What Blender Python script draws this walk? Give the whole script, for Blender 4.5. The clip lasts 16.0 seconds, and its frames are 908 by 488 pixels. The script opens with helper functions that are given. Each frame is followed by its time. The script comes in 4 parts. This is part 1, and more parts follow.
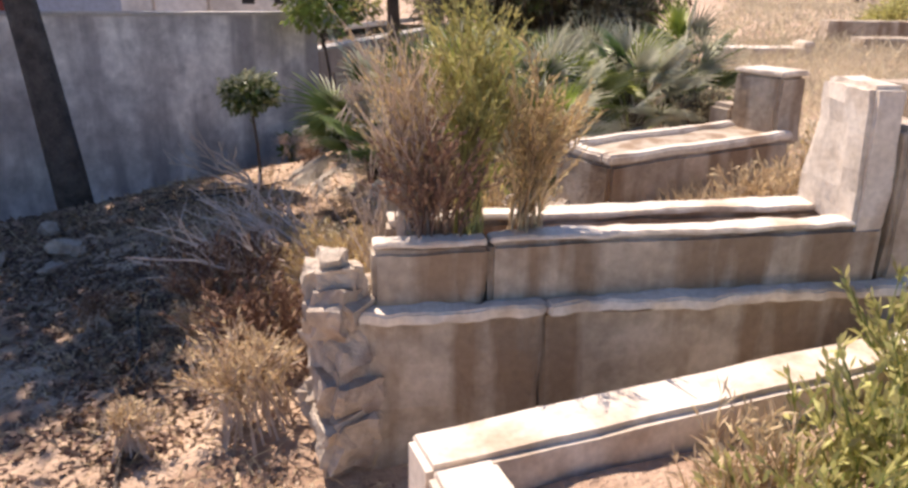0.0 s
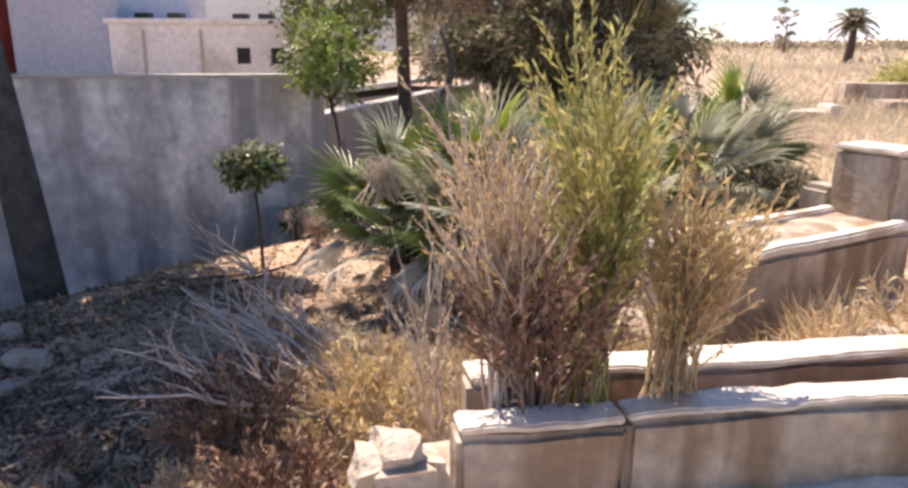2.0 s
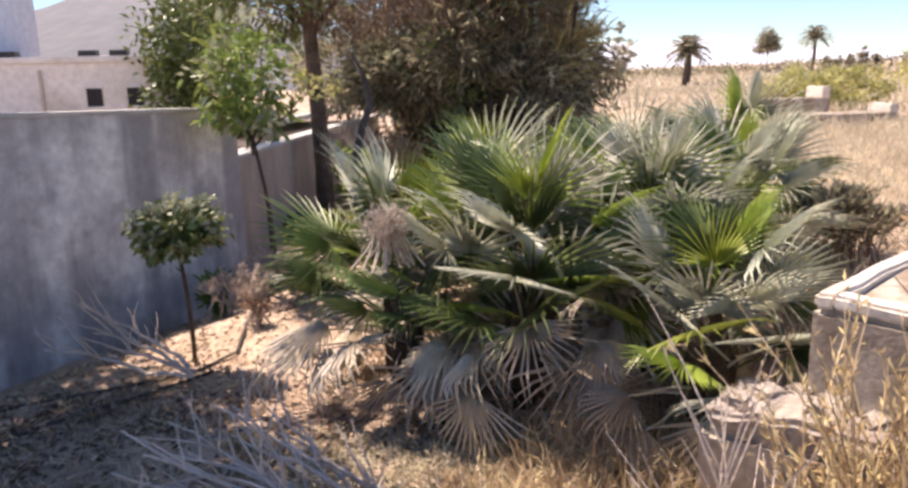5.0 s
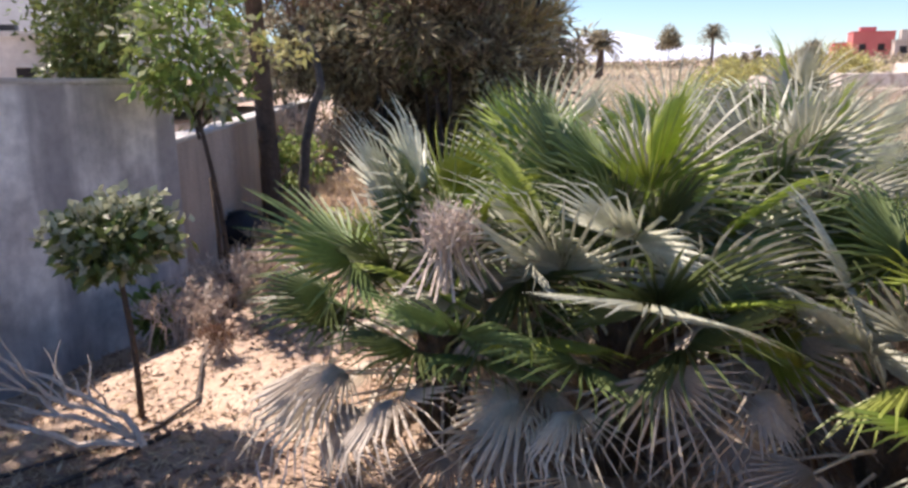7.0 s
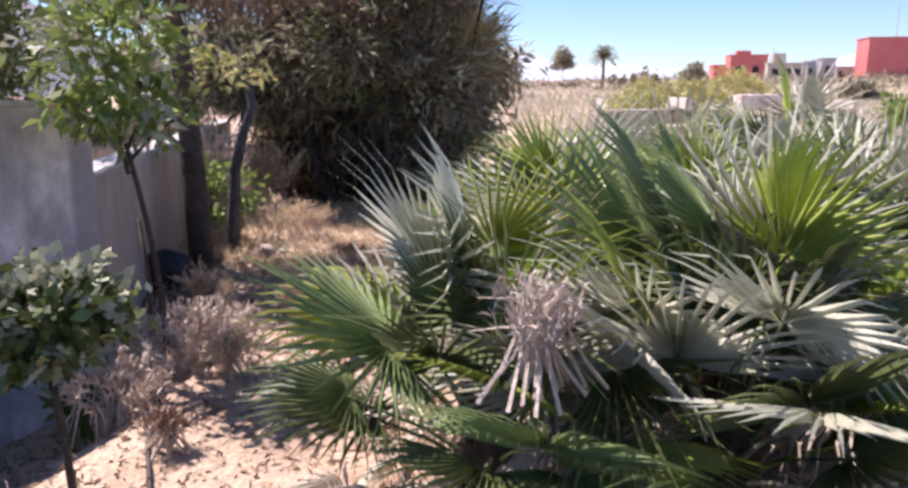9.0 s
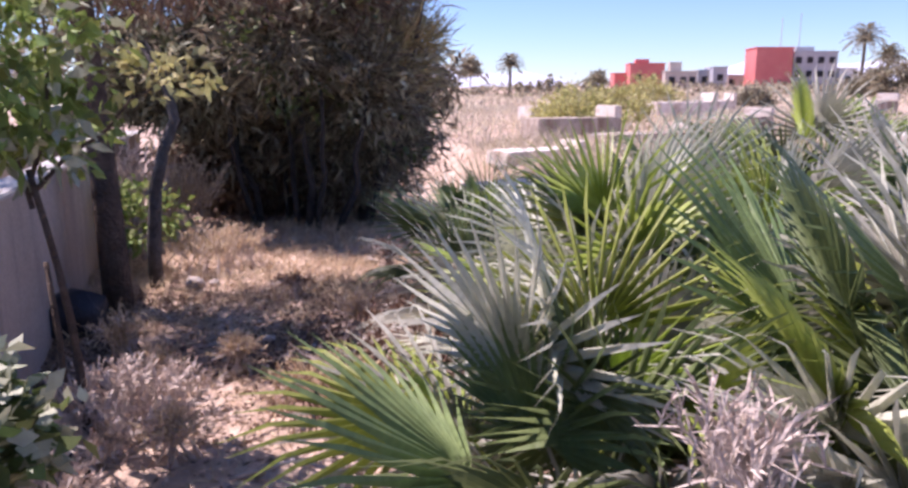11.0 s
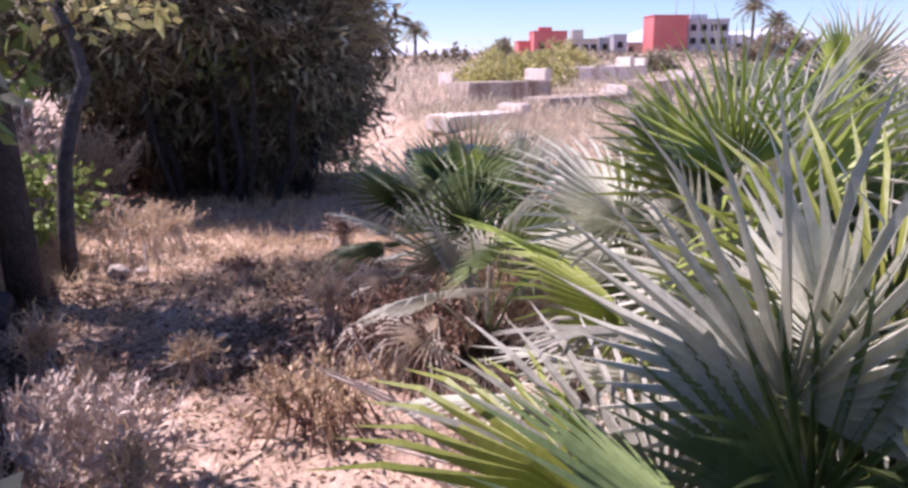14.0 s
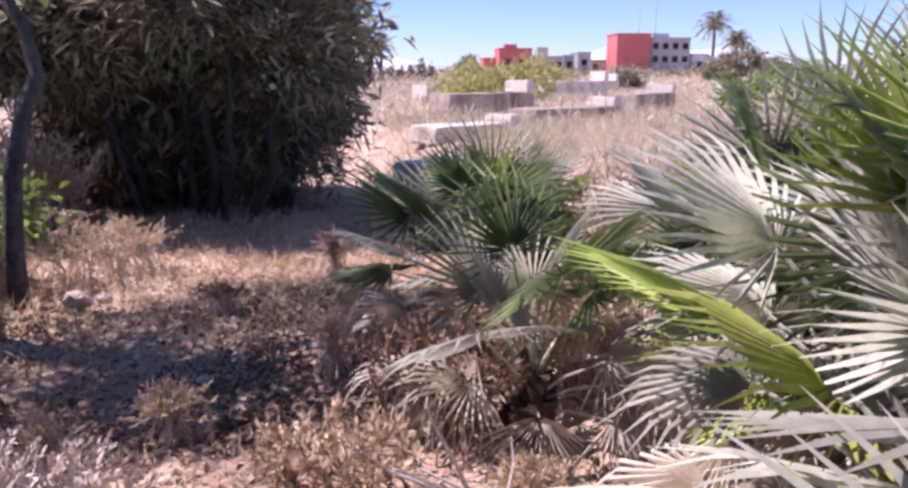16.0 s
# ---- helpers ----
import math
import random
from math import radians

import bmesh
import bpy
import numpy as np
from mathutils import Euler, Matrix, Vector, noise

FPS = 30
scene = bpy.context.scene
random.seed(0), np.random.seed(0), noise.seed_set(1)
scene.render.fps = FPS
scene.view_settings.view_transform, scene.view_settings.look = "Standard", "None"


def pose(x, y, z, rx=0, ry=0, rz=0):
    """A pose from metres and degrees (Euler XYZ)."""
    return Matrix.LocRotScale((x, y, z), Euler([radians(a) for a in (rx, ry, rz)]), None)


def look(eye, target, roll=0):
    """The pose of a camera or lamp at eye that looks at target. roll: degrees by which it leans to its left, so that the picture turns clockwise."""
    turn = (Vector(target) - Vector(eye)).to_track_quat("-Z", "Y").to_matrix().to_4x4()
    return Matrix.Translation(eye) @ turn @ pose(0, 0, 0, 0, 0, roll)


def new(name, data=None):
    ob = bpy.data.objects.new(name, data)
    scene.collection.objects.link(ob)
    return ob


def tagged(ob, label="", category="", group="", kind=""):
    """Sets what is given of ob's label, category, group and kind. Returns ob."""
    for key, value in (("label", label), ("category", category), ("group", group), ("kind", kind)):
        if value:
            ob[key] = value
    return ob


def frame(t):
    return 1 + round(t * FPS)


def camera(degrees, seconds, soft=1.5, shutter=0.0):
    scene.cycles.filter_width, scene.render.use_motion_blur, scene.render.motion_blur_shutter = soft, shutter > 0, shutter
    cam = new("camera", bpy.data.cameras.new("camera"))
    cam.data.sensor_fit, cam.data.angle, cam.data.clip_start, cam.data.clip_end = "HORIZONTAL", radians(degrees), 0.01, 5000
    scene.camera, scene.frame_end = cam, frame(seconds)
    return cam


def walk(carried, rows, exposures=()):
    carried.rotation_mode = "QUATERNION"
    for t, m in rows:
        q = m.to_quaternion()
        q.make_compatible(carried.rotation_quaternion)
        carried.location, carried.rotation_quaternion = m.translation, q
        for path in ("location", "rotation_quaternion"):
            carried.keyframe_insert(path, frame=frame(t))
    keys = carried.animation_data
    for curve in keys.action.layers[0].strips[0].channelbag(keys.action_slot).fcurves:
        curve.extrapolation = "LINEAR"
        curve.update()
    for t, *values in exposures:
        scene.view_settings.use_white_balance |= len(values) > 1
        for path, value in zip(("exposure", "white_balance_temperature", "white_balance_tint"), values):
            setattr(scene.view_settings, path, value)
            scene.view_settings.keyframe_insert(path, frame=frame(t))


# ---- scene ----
cam = camera(62.2, 16.0, soft=2.9)
PATH = [
    (0, (2.662, -2.035, 1.704), (1.995, -0.273, 1.034), 0.3),
    (0.5, (2.495, -1.823, 1.667), (1.802, -0.074, 0.987), 0.2),
    (1, (2.396, -1.635, 1.706), (1.714, 0.127, 1.052), -0.0),
    (1.5, (2.255, -1.492, 1.693), (1.573, 0.302, 1.13), 0.2),
    (2, (2.06, -1.334, 1.702), (1.404, 0.48, 1.171), 0.5),
    (2.5, (1.901, -1.111, 1.692), (1.236, 0.709, 1.197), 1.3),
    (3, (1.714, -1.024, 1.672), (0.999, 0.784, 1.205), 0.9),
    (3.5, (1.482, -0.942, 1.608), (0.762, 0.872, 1.169), -0.2),
    (4, (1.25, -0.746, 1.57), (0.565, 1.084, 1.141), -0.1),
    (4.5, (1.086, -0.591, 1.582), (0.6, 1.301, 1.151), -0.9),
    (7, (0.235, 0.478, 1.418), (0.17, 2.422, 0.953), -0.5),
    (7.5, (0.08, 0.702, 1.448), (0.021, 2.65, 0.997), -0.4),
    (8, (-0.051, 0.818, 1.449), (-0.103, 2.772, 1.024), -0.4),
    (8.5, (-0.136, 0.944, 1.437), (-0.073, 2.897, 1.013), -0.2),
    (11, (-0.486, 1.8, 1.446), (-0.05, 3.71, 1.042), 0.1),
    (11.5, (-0.548, 1.934, 1.424), (-0.117, 3.845, 1.023), 0.0),
    (12, (-0.628, 2.039, 1.408), (-0.054, 3.913, 1.012), 0.4),
    (12.5, (-0.666, 2.115, 1.398), (-0.054, 3.977, 1.001), 0.5),
    (13, (-0.681, 2.214, 1.382), (-0.034, 4.063, 0.979), 0.4),
    (13.5, (-0.685, 2.346, 1.368), (-0.023, 4.185, 0.943), -0.5),
    (14, (-0.722, 2.473, 1.336), (-0.06, 4.299, 0.856), -0.3),
    (14.5, (-0.779, 2.662, 1.316), (-0.102, 4.478, 0.825), -0.1),
    (15, (-0.76, 2.833, 1.281), (-0.076, 4.651, 0.805), -0.2),
    (15.5, (-0.758, 2.972, 1.266), (-0.062, 4.79, 0.805), -0.1),
    (16, (-0.77, 3.08, 1.233), (-0.019, 4.881, 0.794), 0.1),
]
walk(cam, [(t, look(eye, target, roll)) for t, eye, target, roll in PATH],
     exposures=((0, 0.62, 7350, 20), (0.5, 0.46, 7350, 21), (1.5, 0.84, 7350, 20), (3, 0.90, 7400, 20), (4.5, 0.92, 7300, 20), (7, 0.80, 6600, 19), (8.5, 0.78, 6350, 22), (11, 0.76, 6050, 36), (16, 0.62, 5950, 38)))

# ---- light ----
SUN_AZ, SUN_EL = math.atan2(0.58, -0.81), radians(59)
world = bpy.data.worlds.new("world")
scene.world = world
world.use_nodes = True
wn = world.node_tree
sky = wn.nodes.new("ShaderNodeTexSky")
sky.sky_type, sky.sun_disc = "NISHITA", False
sky.sun_elevation, sky.sun_rotation = SUN_EL, math.pi / 2 - SUN_AZ
sky.air_density, sky.dust_density, sky.ozone_density, sky.altitude = 1.0, 0.0, 3.0, 800
tint = wn.nodes.new("ShaderNodeMix")
tint.data_type, tint.blend_type = "RGBA", "MULTIPLY"
tint.inputs[0].default_value, tint.inputs[7].default_value = 1.0, (0.80, 0.93, 1.08, 1)
wn.links.new(sky.outputs[0], tint.inputs[6])
wn.links.new(tint.outputs[2], wn.nodes["Background"].inputs[0])
wn.nodes["Background"].inputs[1].default_value = 0.092
sun = new("sun", bpy.data.lights.new("sun", "SUN"))
sun.data.energy, sun.data.angle, sun.data.color = 5.0, radians(0.6), (1.0, 0.92, 0.82)
sun.matrix_world = look((math.cos(SUN_AZ) * math.cos(SUN_EL) * 60, math.sin(SUN_AZ) * math.cos(SUN_EL) * 60, math.sin(SUN_EL) * 60), (0, 0, 0))

# ---- materials ----
rng = np.random.default_rng(7)


def mat(name, c1, c2, scale=4.0, rough=0.85, bump=0.3, fine=60.0, island=0.0, obrand=0.0, c3=None, stain=1.2, bdist=0.02, translucent=0.0, spec=0.3, streak=False):
    """A surface of two mixed colours, with grain, broad stains and relief."""
    m = bpy.data.materials.new(name)
    m.use_nodes = True
    t = m.node_tree
    n, l = t.nodes, t.links
    b = n["Principled BSDF"]
    b.inputs["Roughness"].default_value = rough
    b.inputs["Specular IOR Level"].default_value = spec
    tc = n.new("ShaderNodeTexCoord")
    big, small = n.new("ShaderNodeTexNoise"), n.new("ShaderNodeTexNoise")
    big.inputs["Scale"].default_value, big.inputs["Detail"].default_value, big.inputs["Roughness"].default_value = scale, 6, 0.65
    small.inputs["Scale"].default_value, small.inputs["Detail"].default_value = fine, 4
    for x in (big, small):
        l.new(tc.outputs["Object"], x.inputs["Vector"])
    ramp = n.new("ShaderNodeValToRGB")
    e = ramp.color_ramp.elements
    e[0].position, e[0].color = 0.34, (*c1, 1)
    e[1].position, e[1].color = 0.66, (*c2, 1)
    l.new(big.outputs["Fac"], ramp.inputs[0])
    col = ramp.outputs[0]
    if c3:
        st = n.new("ShaderNodeTexNoise")
        st.inputs["Scale"].default_value, st.inputs["Detail"].default_value = stain, 8
        if streak:
            mp = n.new("ShaderNodeMapping")
            mp.inputs["Scale"].default_value = (3.5, 3.5, 0.5)
            l.new(tc.outputs["Object"], mp.inputs["Vector"])
            l.new(mp.outputs[0], st.inputs["Vector"])
        else:
            l.new(tc.outputs["Object"], st.inputs["Vector"])
        mr = n.new("ShaderNodeMapRange")
        mr.inputs[1].default_value, mr.inputs[2].default_value = (0.46, 0.60) if streak else (0.5, 0.66)
        l.new(st.outputs["Fac"], mr.inputs[0])
        mx = n.new("ShaderNodeMix")
        mx.data_type = "RGBA"
        l.new(mr.outputs[0], mx.inputs[0])
        l.new(col, mx.inputs[6])
        mx.inputs[7].default_value = (*c3, 1)
        col = mx.outputs[2]
    hsv = n.new("ShaderNodeHueSaturation")
    l.new(col, hsv.inputs["Color"])
    grain = n.new("ShaderNodeMapRange")
    grain.inputs[1].default_value, grain.inputs[2].default_value = 0.3, 0.7
    grain.inputs[3].default_value, grain.inputs[4].default_value = 0.88, 1.11
    l.new(small.outputs["Fac"], grain.inputs[0])
    val = grain.outputs[0]
    if island or obrand:
        if island:
            g = n.new("ShaderNodeNewGeometry")
            src, amt = g.outputs["Random Per Island"], island
        else:
            g = n.new("ShaderNodeObjectInfo")
            src, amt = g.outputs["Random"], obrand
        v = n.new("ShaderNodeMapRange")
        v.inputs[3].default_value, v.inputs[4].default_value = 1 - amt, 1 + amt
        l.new(src, v.inputs[0])
        mu = n.new("ShaderNodeMath")
        mu.operation = "MULTIPLY"
        l.new(val, mu.inputs[0])
        l.new(v.outputs[0], mu.inputs[1])
        val = mu.outputs[0]
        h = n.new("ShaderNodeMapRange")
        h.inputs[3].default_value, h.inputs[4].default_value = 0.5 - amt * 0.05, 0.5 + amt * 0.05
        l.new(src, h.inputs[0])
        l.new(h.outputs[0], hsv.inputs["Hue"])
    l.new(val, hsv.inputs["Value"])
    l.new(hsv.outputs[0], b.inputs["Base Color"])
    if bump:
        bp = n.new("ShaderNodeBump")
        bp.inputs["Strength"].default_value, bp.inputs["Distance"].default_value = bump, bdist
        add = n.new("ShaderNodeMath")
        add.operation = "ADD"
        l.new(small.outputs["Fac"], add.inputs[0])
        l.new(big.outputs["Fac"], add.inputs[1])
        l.new(add.outputs[0], bp.inputs["Height"])
        l.new(bp.outputs[0], b.inputs["Normal"])
    if translucent:
        tr, ms = n.new("ShaderNodeBsdfTranslucent"), n.new("ShaderNodeMixShader")
        l.new(hsv.outputs[0], tr.inputs[0])
        ms.inputs[0].default_value = translucent
        l.new(b.outputs[0], ms.inputs[1])
        l.new(tr.outputs[0], ms.inputs[2])
        l.new(ms.outputs[0], n["Material Output"].inputs[0])
    return m


M_GROUND = mat("dry_earth", (0.44, 0.315, 0.225), (0.64, 0.49, 0.375), 1.6, 0.95, 0.9, 30, c3=(0.30, 0.20, 0.145), stain=1.3, bdist=0.03)
M_CONC = mat("weathered_concrete", (0.34, 0.28, 0.22), (0.56, 0.49, 0.41), 5.0, 0.9, 0.5, 30, c3=(0.28, 0.205, 0.145), stain=1.7, bdist=0.015, streak=True)
M_CONC_L = mat("pale_limewash", (0.66, 0.585, 0.50), (0.80, 0.74, 0.67), 5.0, 0.9, 0.22, 45, c3=(0.50, 0.40, 0.31), stain=4.0, bdist=0.01)
M_WALL = mat("stained_render", (0.38, 0.36, 0.36), (0.88, 0.85, 0.82), 3.0, 0.92, 0.3, 14, c3=(0.38, 0.36, 0.365), stain=1.0, bdist=0.012, streak=True)
M_WALL_LOW = mat("tan_render", (0.46, 0.37, 0.30), (0.58, 0.48, 0.40), 1.4, 0.92, 0.3, 45, c3=(0.34, 0.28, 0.24), stain=0.8, bdist=0.012, streak=True)
M_CAP = mat("wall_coping", (0.42, 0.40, 0.38), (0.60, 0.58, 0.55), 4, 0.9, 0.4, 50)
M_RED_SOIL = mat("red_soil", (0.20, 0.10, 0.065), (0.34, 0.20, 0.13), 5, 0.95, 0.9, 60, bdist=0.03)
M_SOIL = mat("pinkish_soil", (0.38, 0.26, 0.19), (0.52, 0.38, 0.29), 4, 0.95, 0.9, 50, bdist=0.03)
M_STONE = mat("rubble_stone", (0.36, 0.30, 0.25), (0.58, 0.51, 0.44), 6, 0.9, 0.8, 40, c3=(0.26, 0.19, 0.15), stain=5, obrand=0.15)
M_BARK = mat("grey_bark", (0.07, 0.064, 0.062), (0.15, 0.138, 0.13), 9, 0.95, 1.0, 50, bdist=0.03)
# Darker copy of the grey bark, with the evergreen's underside shade in its colour.
M_BARK_SHADED = mat("shaded_bark", (0.035, 0.031, 0.03), (0.08, 0.07, 0.064), 9, 0.95, 1.0, 50, bdist=0.03)
M_BARK2 = mat("brown_bark", (0.07, 0.05, 0.04), (0.15, 0.11, 0.085), 9, 0.95, 1.0, 50, bdist=0.03)
M_TWIG = mat("bleached_wood", (0.50, 0.41, 0.34), (0.74, 0.63, 0.54), 12, 0.9, 0.3, 80, island=0.2)
M_BROWNTWIG = mat("brown_stems", (0.19, 0.115, 0.08), (0.36, 0.235, 0.17), 12, 0.9, 0.2, 80, island=0.35)
M_LITTER = mat("fallen_leaves", (0.30, 0.21, 0.15), (0.54, 0.41, 0.31), 5, 0.9, 0.2, 60, island=0.5)
M_STRAW = mat("dry_straw", (0.54, 0.41, 0.26), (0.74, 0.60, 0.41), 3, 0.85, 0, 60, island=0.3, translucent=0.3)
M_STRAW_PALE = mat("bleached_field_grass", (0.50, 0.44, 0.31), (0.70, 0.62, 0.47), 0.6, 0.85, 0, 60, island=0.3, translucent=0.3)
# Leaf litter with tree shade added to its dark brown.
M_SHADE_LITTER = mat("shade_darkened_litter", (0.15, 0.10, 0.078), (0.34, 0.24, 0.18), 5, 0.95, 0.2, 60, island=0.5)
M_TAN = mat("dry_seed_heads", (0.54, 0.40, 0.20), (0.74, 0.59, 0.34), 3, 0.85, 0, 60, island=0.3, translucent=0.3)
M_YGREEN = mat("yellow_green_leaves", (0.40, 0.38, 0.13), (0.58, 0.54, 0.25), 3, 0.8, 0, 60, island=0.3, translucent=0.3)
M_GREEN = mat("fresh_leaves", (0.16, 0.23, 0.05), (0.33, 0.40, 0.12), 4, 0.6, 0, 60, island=0.35, translucent=0.3)
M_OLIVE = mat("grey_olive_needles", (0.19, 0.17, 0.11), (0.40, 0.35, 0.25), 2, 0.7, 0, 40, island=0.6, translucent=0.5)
# Lighter, yellower copy of the olive needles: sunlight put into the colour.
M_OLIVE_LIT = mat("sunlit_needle_tips", (0.27, 0.23, 0.10), (0.46, 0.38, 0.20), 2, 0.7, 0, 40, island=0.4, translucent=0.2)
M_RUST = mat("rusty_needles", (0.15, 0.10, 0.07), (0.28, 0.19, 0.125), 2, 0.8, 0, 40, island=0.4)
M_LEAF = mat("broad_leaves", (0.075, 0.11, 0.03), (0.17, 0.21, 0.06), 5, 0.45, 0, 60, island=0.4, translucent=0.2, spec=0.5)
M_LEAF_PALE = mat("pale_leaf_undersides", (0.34, 0.36, 0.24), (0.48, 0.48, 0.34), 5, 0.5, 0, 60, island=0.25, translucent=0.2)
M_PALM = mat("palm_green", (0.11, 0.155, 0.055), (0.21, 0.265, 0.10), 6, 0.42, 0.1, 60, obrand=0.4, translucent=0.22, spec=0.35)
M_PALM_SILVER = mat("palm_silver_green", (0.40, 0.41, 0.30), (0.62, 0.61, 0.49), 6, 0.45, 0.1, 60, obrand=0.28, translucent=0.28, spec=0.3)
M_PALM_LIME = mat("palm_lime", (0.26, 0.34, 0.05), (0.40, 0.46, 0.10), 6, 0.45, 0.1, 60, obrand=0.25, translucent=0.25, spec=0.5)
M_PALM_DEAD = mat("palm_dead", (0.52, 0.44, 0.34), (0.72, 0.64, 0.53), 6, 0.7, 0.1, 60, obrand=0.25)
M_THATCH = mat("palm_thatch", (0.05, 0.036, 0.024), (0.13, 0.09, 0.06), 14, 0.95, 1.0, 60)
M_WHITEWASH = mat("white_paint", (0.74, 0.72, 0.69), (0.84, 0.82, 0.79), 0.6, 0.85, 0.1, 8, c3=(0.62, 0.59, 0.55), stain=0.8)
# White wall with its bluish shade mixed into the base colour.
M_WHITE_SHADED = mat("shaded_white_paint", (0.38, 0.42, 0.50), (0.46, 0.50, 0.58), 0.5, 0.85, 0.1, 8)
M_REDWALL = mat("red_paint", (0.52, 0.10, 0.07), (0.60, 0.15, 0.11), 0.4, 0.85, 0.1, 15)
M_PINKWALL = mat("pink_red_paint", (0.56, 0.16, 0.15), (0.64, 0.22, 0.20), 0.2, 0.85, 0, 8)
M_BEIGE = mat("beige_paint", (0.50, 0.44, 0.38), (0.60, 0.54, 0.47), 0.2, 0.85, 0, 8)
M_GREYWALL = mat("grey_paint", (0.42, 0.42, 0.44), (0.52, 0.52, 0.53), 0.2, 0.85, 0, 8)
M_DARK = mat("dark_opening", (0.018, 0.018, 0.02), (0.03, 0.03, 0.033), 3, 0.6, 0, 20)
# Hill grey with the distance haze already in its colour.
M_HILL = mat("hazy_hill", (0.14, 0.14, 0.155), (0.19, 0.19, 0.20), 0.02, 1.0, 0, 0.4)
M_BLACK = mat("black_plastic", (0.02, 0.02, 0.024), (0.04, 0.04, 0.05), 6, 0.5, 0.5, 40)
M_HOSE = mat("dark_hose", (0.06, 0.05, 0.045), (0.11, 0.09, 0.08), 10, 0.7, 0.2, 60)

# ---- mesh helpers ----


def mesh_of(name, verts, faces, material, smooth=False):
    me = bpy.data.meshes.new(name)
    me.from_pydata([tuple(v) for v in verts], [], [tuple(int(i) for i in f) for f in faces])
    me.materials.append(material)
    if smooth:
        me.polygons.foreach_set("use_smooth", [True] * len(me.polygons))
    me.update()
    return me


def thing(name, label, category, loc=(0, 0, 0), rz=0, group="", kind=""):
    ob = new(name)
    ob.empty_display_size = 0.1
    ob.matrix_world = pose(*loc, 0, 0, rz)
    return tagged(ob, label, category, group, kind)


def child(name, me, parent, label="", m=None):
    ob = new(name, me)
    ob.parent = parent
    if m is not None:
        ob.matrix_basis = m
    return tagged(ob, label)


def part(name, bm, material, parent, label="", m=None, smooth=False):
    me = bpy.data.meshes.new(name)
    bm.to_mesh(me)
    bm.free()
    me.materials.append(material)
    if smooth:
        me.polygons.foreach_set("use_smooth", [True] * len(me.polygons))
    return child(name, me, parent, label, m)


def block(sx, sy, sz, bevel=0.015, wear=0.0, cuts=0, seed=0, taper=0.0):
    """A box standing on z = 0, centred in x and y, with rounded and worn edges."""
    bm = bmesh.new()
    bmesh.ops.create_cube(bm, size=1.0)
    for v in bm.verts:
        k = 1 - taper * (v.co.z + 0.5)
        v.co = Vector((v.co.x * sx * k, v.co.y * sy * k, (v.co.z + 0.5) * sz))
    if cuts:
        long_edges = [e for e in bm.edges if e.calc_length() > max(sx, sy, sz) * 0.6]
        bmesh.ops.subdivide_edges(bm, edges=long_edges, cuts=cuts, use_grid_fill=True)
    if bevel:
        sharp = [e for e in bm.edges if len(e.link_faces) == 2 and e.calc_face_angle(0) > 0.6]
        bmesh.ops.bevel(bm, geom=sharp, offset=bevel, segments=2, affect="EDGES", clamp_overlap=True)
    if wear:
        for v in bm.verts:
            p = v.co * 5 + Vector((seed * 3.1, seed * 1.7, seed))
            v.co += noise.noise_vector(p) * wear + noise.noise_vector(p * 3.3) * wear * 0.5
    return bm


def stone_bm(r, seed, flat=0.7):
    bm = bmesh.new()
    bmesh.ops.create_icosphere(bm, subdivisions=2, radius=r)
    for v in bm.verts:
        k = 1 + 0.55 * noise.noise(v.co * (1.6 / r) + Vector((seed * 7.3, seed, 2)))
        v.co = Vector((v.co.x * k, v.co.y * k * 0.85, v.co.z * k * flat))
    return bm


def tube(points, radii, sides=5, cap=True):
    """A tapered tube along points: verts and faces."""
    pts = [Vector(p) for p in points]
    vs, fs = [], []
    for i, p in enumerate(pts):
        d = (pts[min(i + 1, len(pts) - 1)] - pts[max(i - 1, 0)]).normalized()
        a = d.cross(Vector((0.31, 0.87, 0.38))).normalized()
        b = d.cross(a)
        for k in range(sides):
            w = 2 * math.pi * k / sides
            vs.append(p + (a * math.cos(w) + b * math.sin(w)) * radii[i])
    for i in range(len(pts) - 1):
        for k in range(sides):
            k2 = (k + 1) % sides
            fs.append((i * sides + k, i * sides + k2, (i + 1) * sides + k2, (i + 1) * sides + k))
    if cap:
        fs.append(tuple(range(sides - 1, -1, -1)))
        fs.append(tuple((len(pts) - 1) * sides + k for k in range(sides)))
    return vs, fs


def joined(parts):
    vs, fs = [], []
    for v, f in parts:
        o = len(vs)
        vs.extend(v)
        fs.extend([tuple(i + o for i in x) for x in f])
    return vs, fs


def blades(base, direction, length, width, bend=0.25, normal_jitter=1.0, r=rng):
    """Many slim bent leaves: arrays of base points, directions, lengths and widths."""
    n = len(base)
    d = direction / np.linalg.norm(direction, axis=1, keepdims=True)
    side = np.cross(d, r.normal(size=(n, 3)) * normal_jitter + np.array((0, 0, 0.4)))
    side /= np.linalg.norm(side, axis=1, keepdims=True) + 1e-9
    L, W = np.asarray(length).reshape(-1, 1) * np.ones((n, 1)), np.asarray(width).reshape(-1, 1) * np.ones((n, 1))
    mid = base + d * L * 0.5
    tip = base + d * L + np.array((0, 0, -1.0)) * L * bend * r.random((n, 1))
    v = np.stack([base, mid - side * W / 2, tip, mid + side * W / 2], 1).reshape(-1, 3)
    f = np.arange(n * 4).reshape(n, 4)
    return v, f


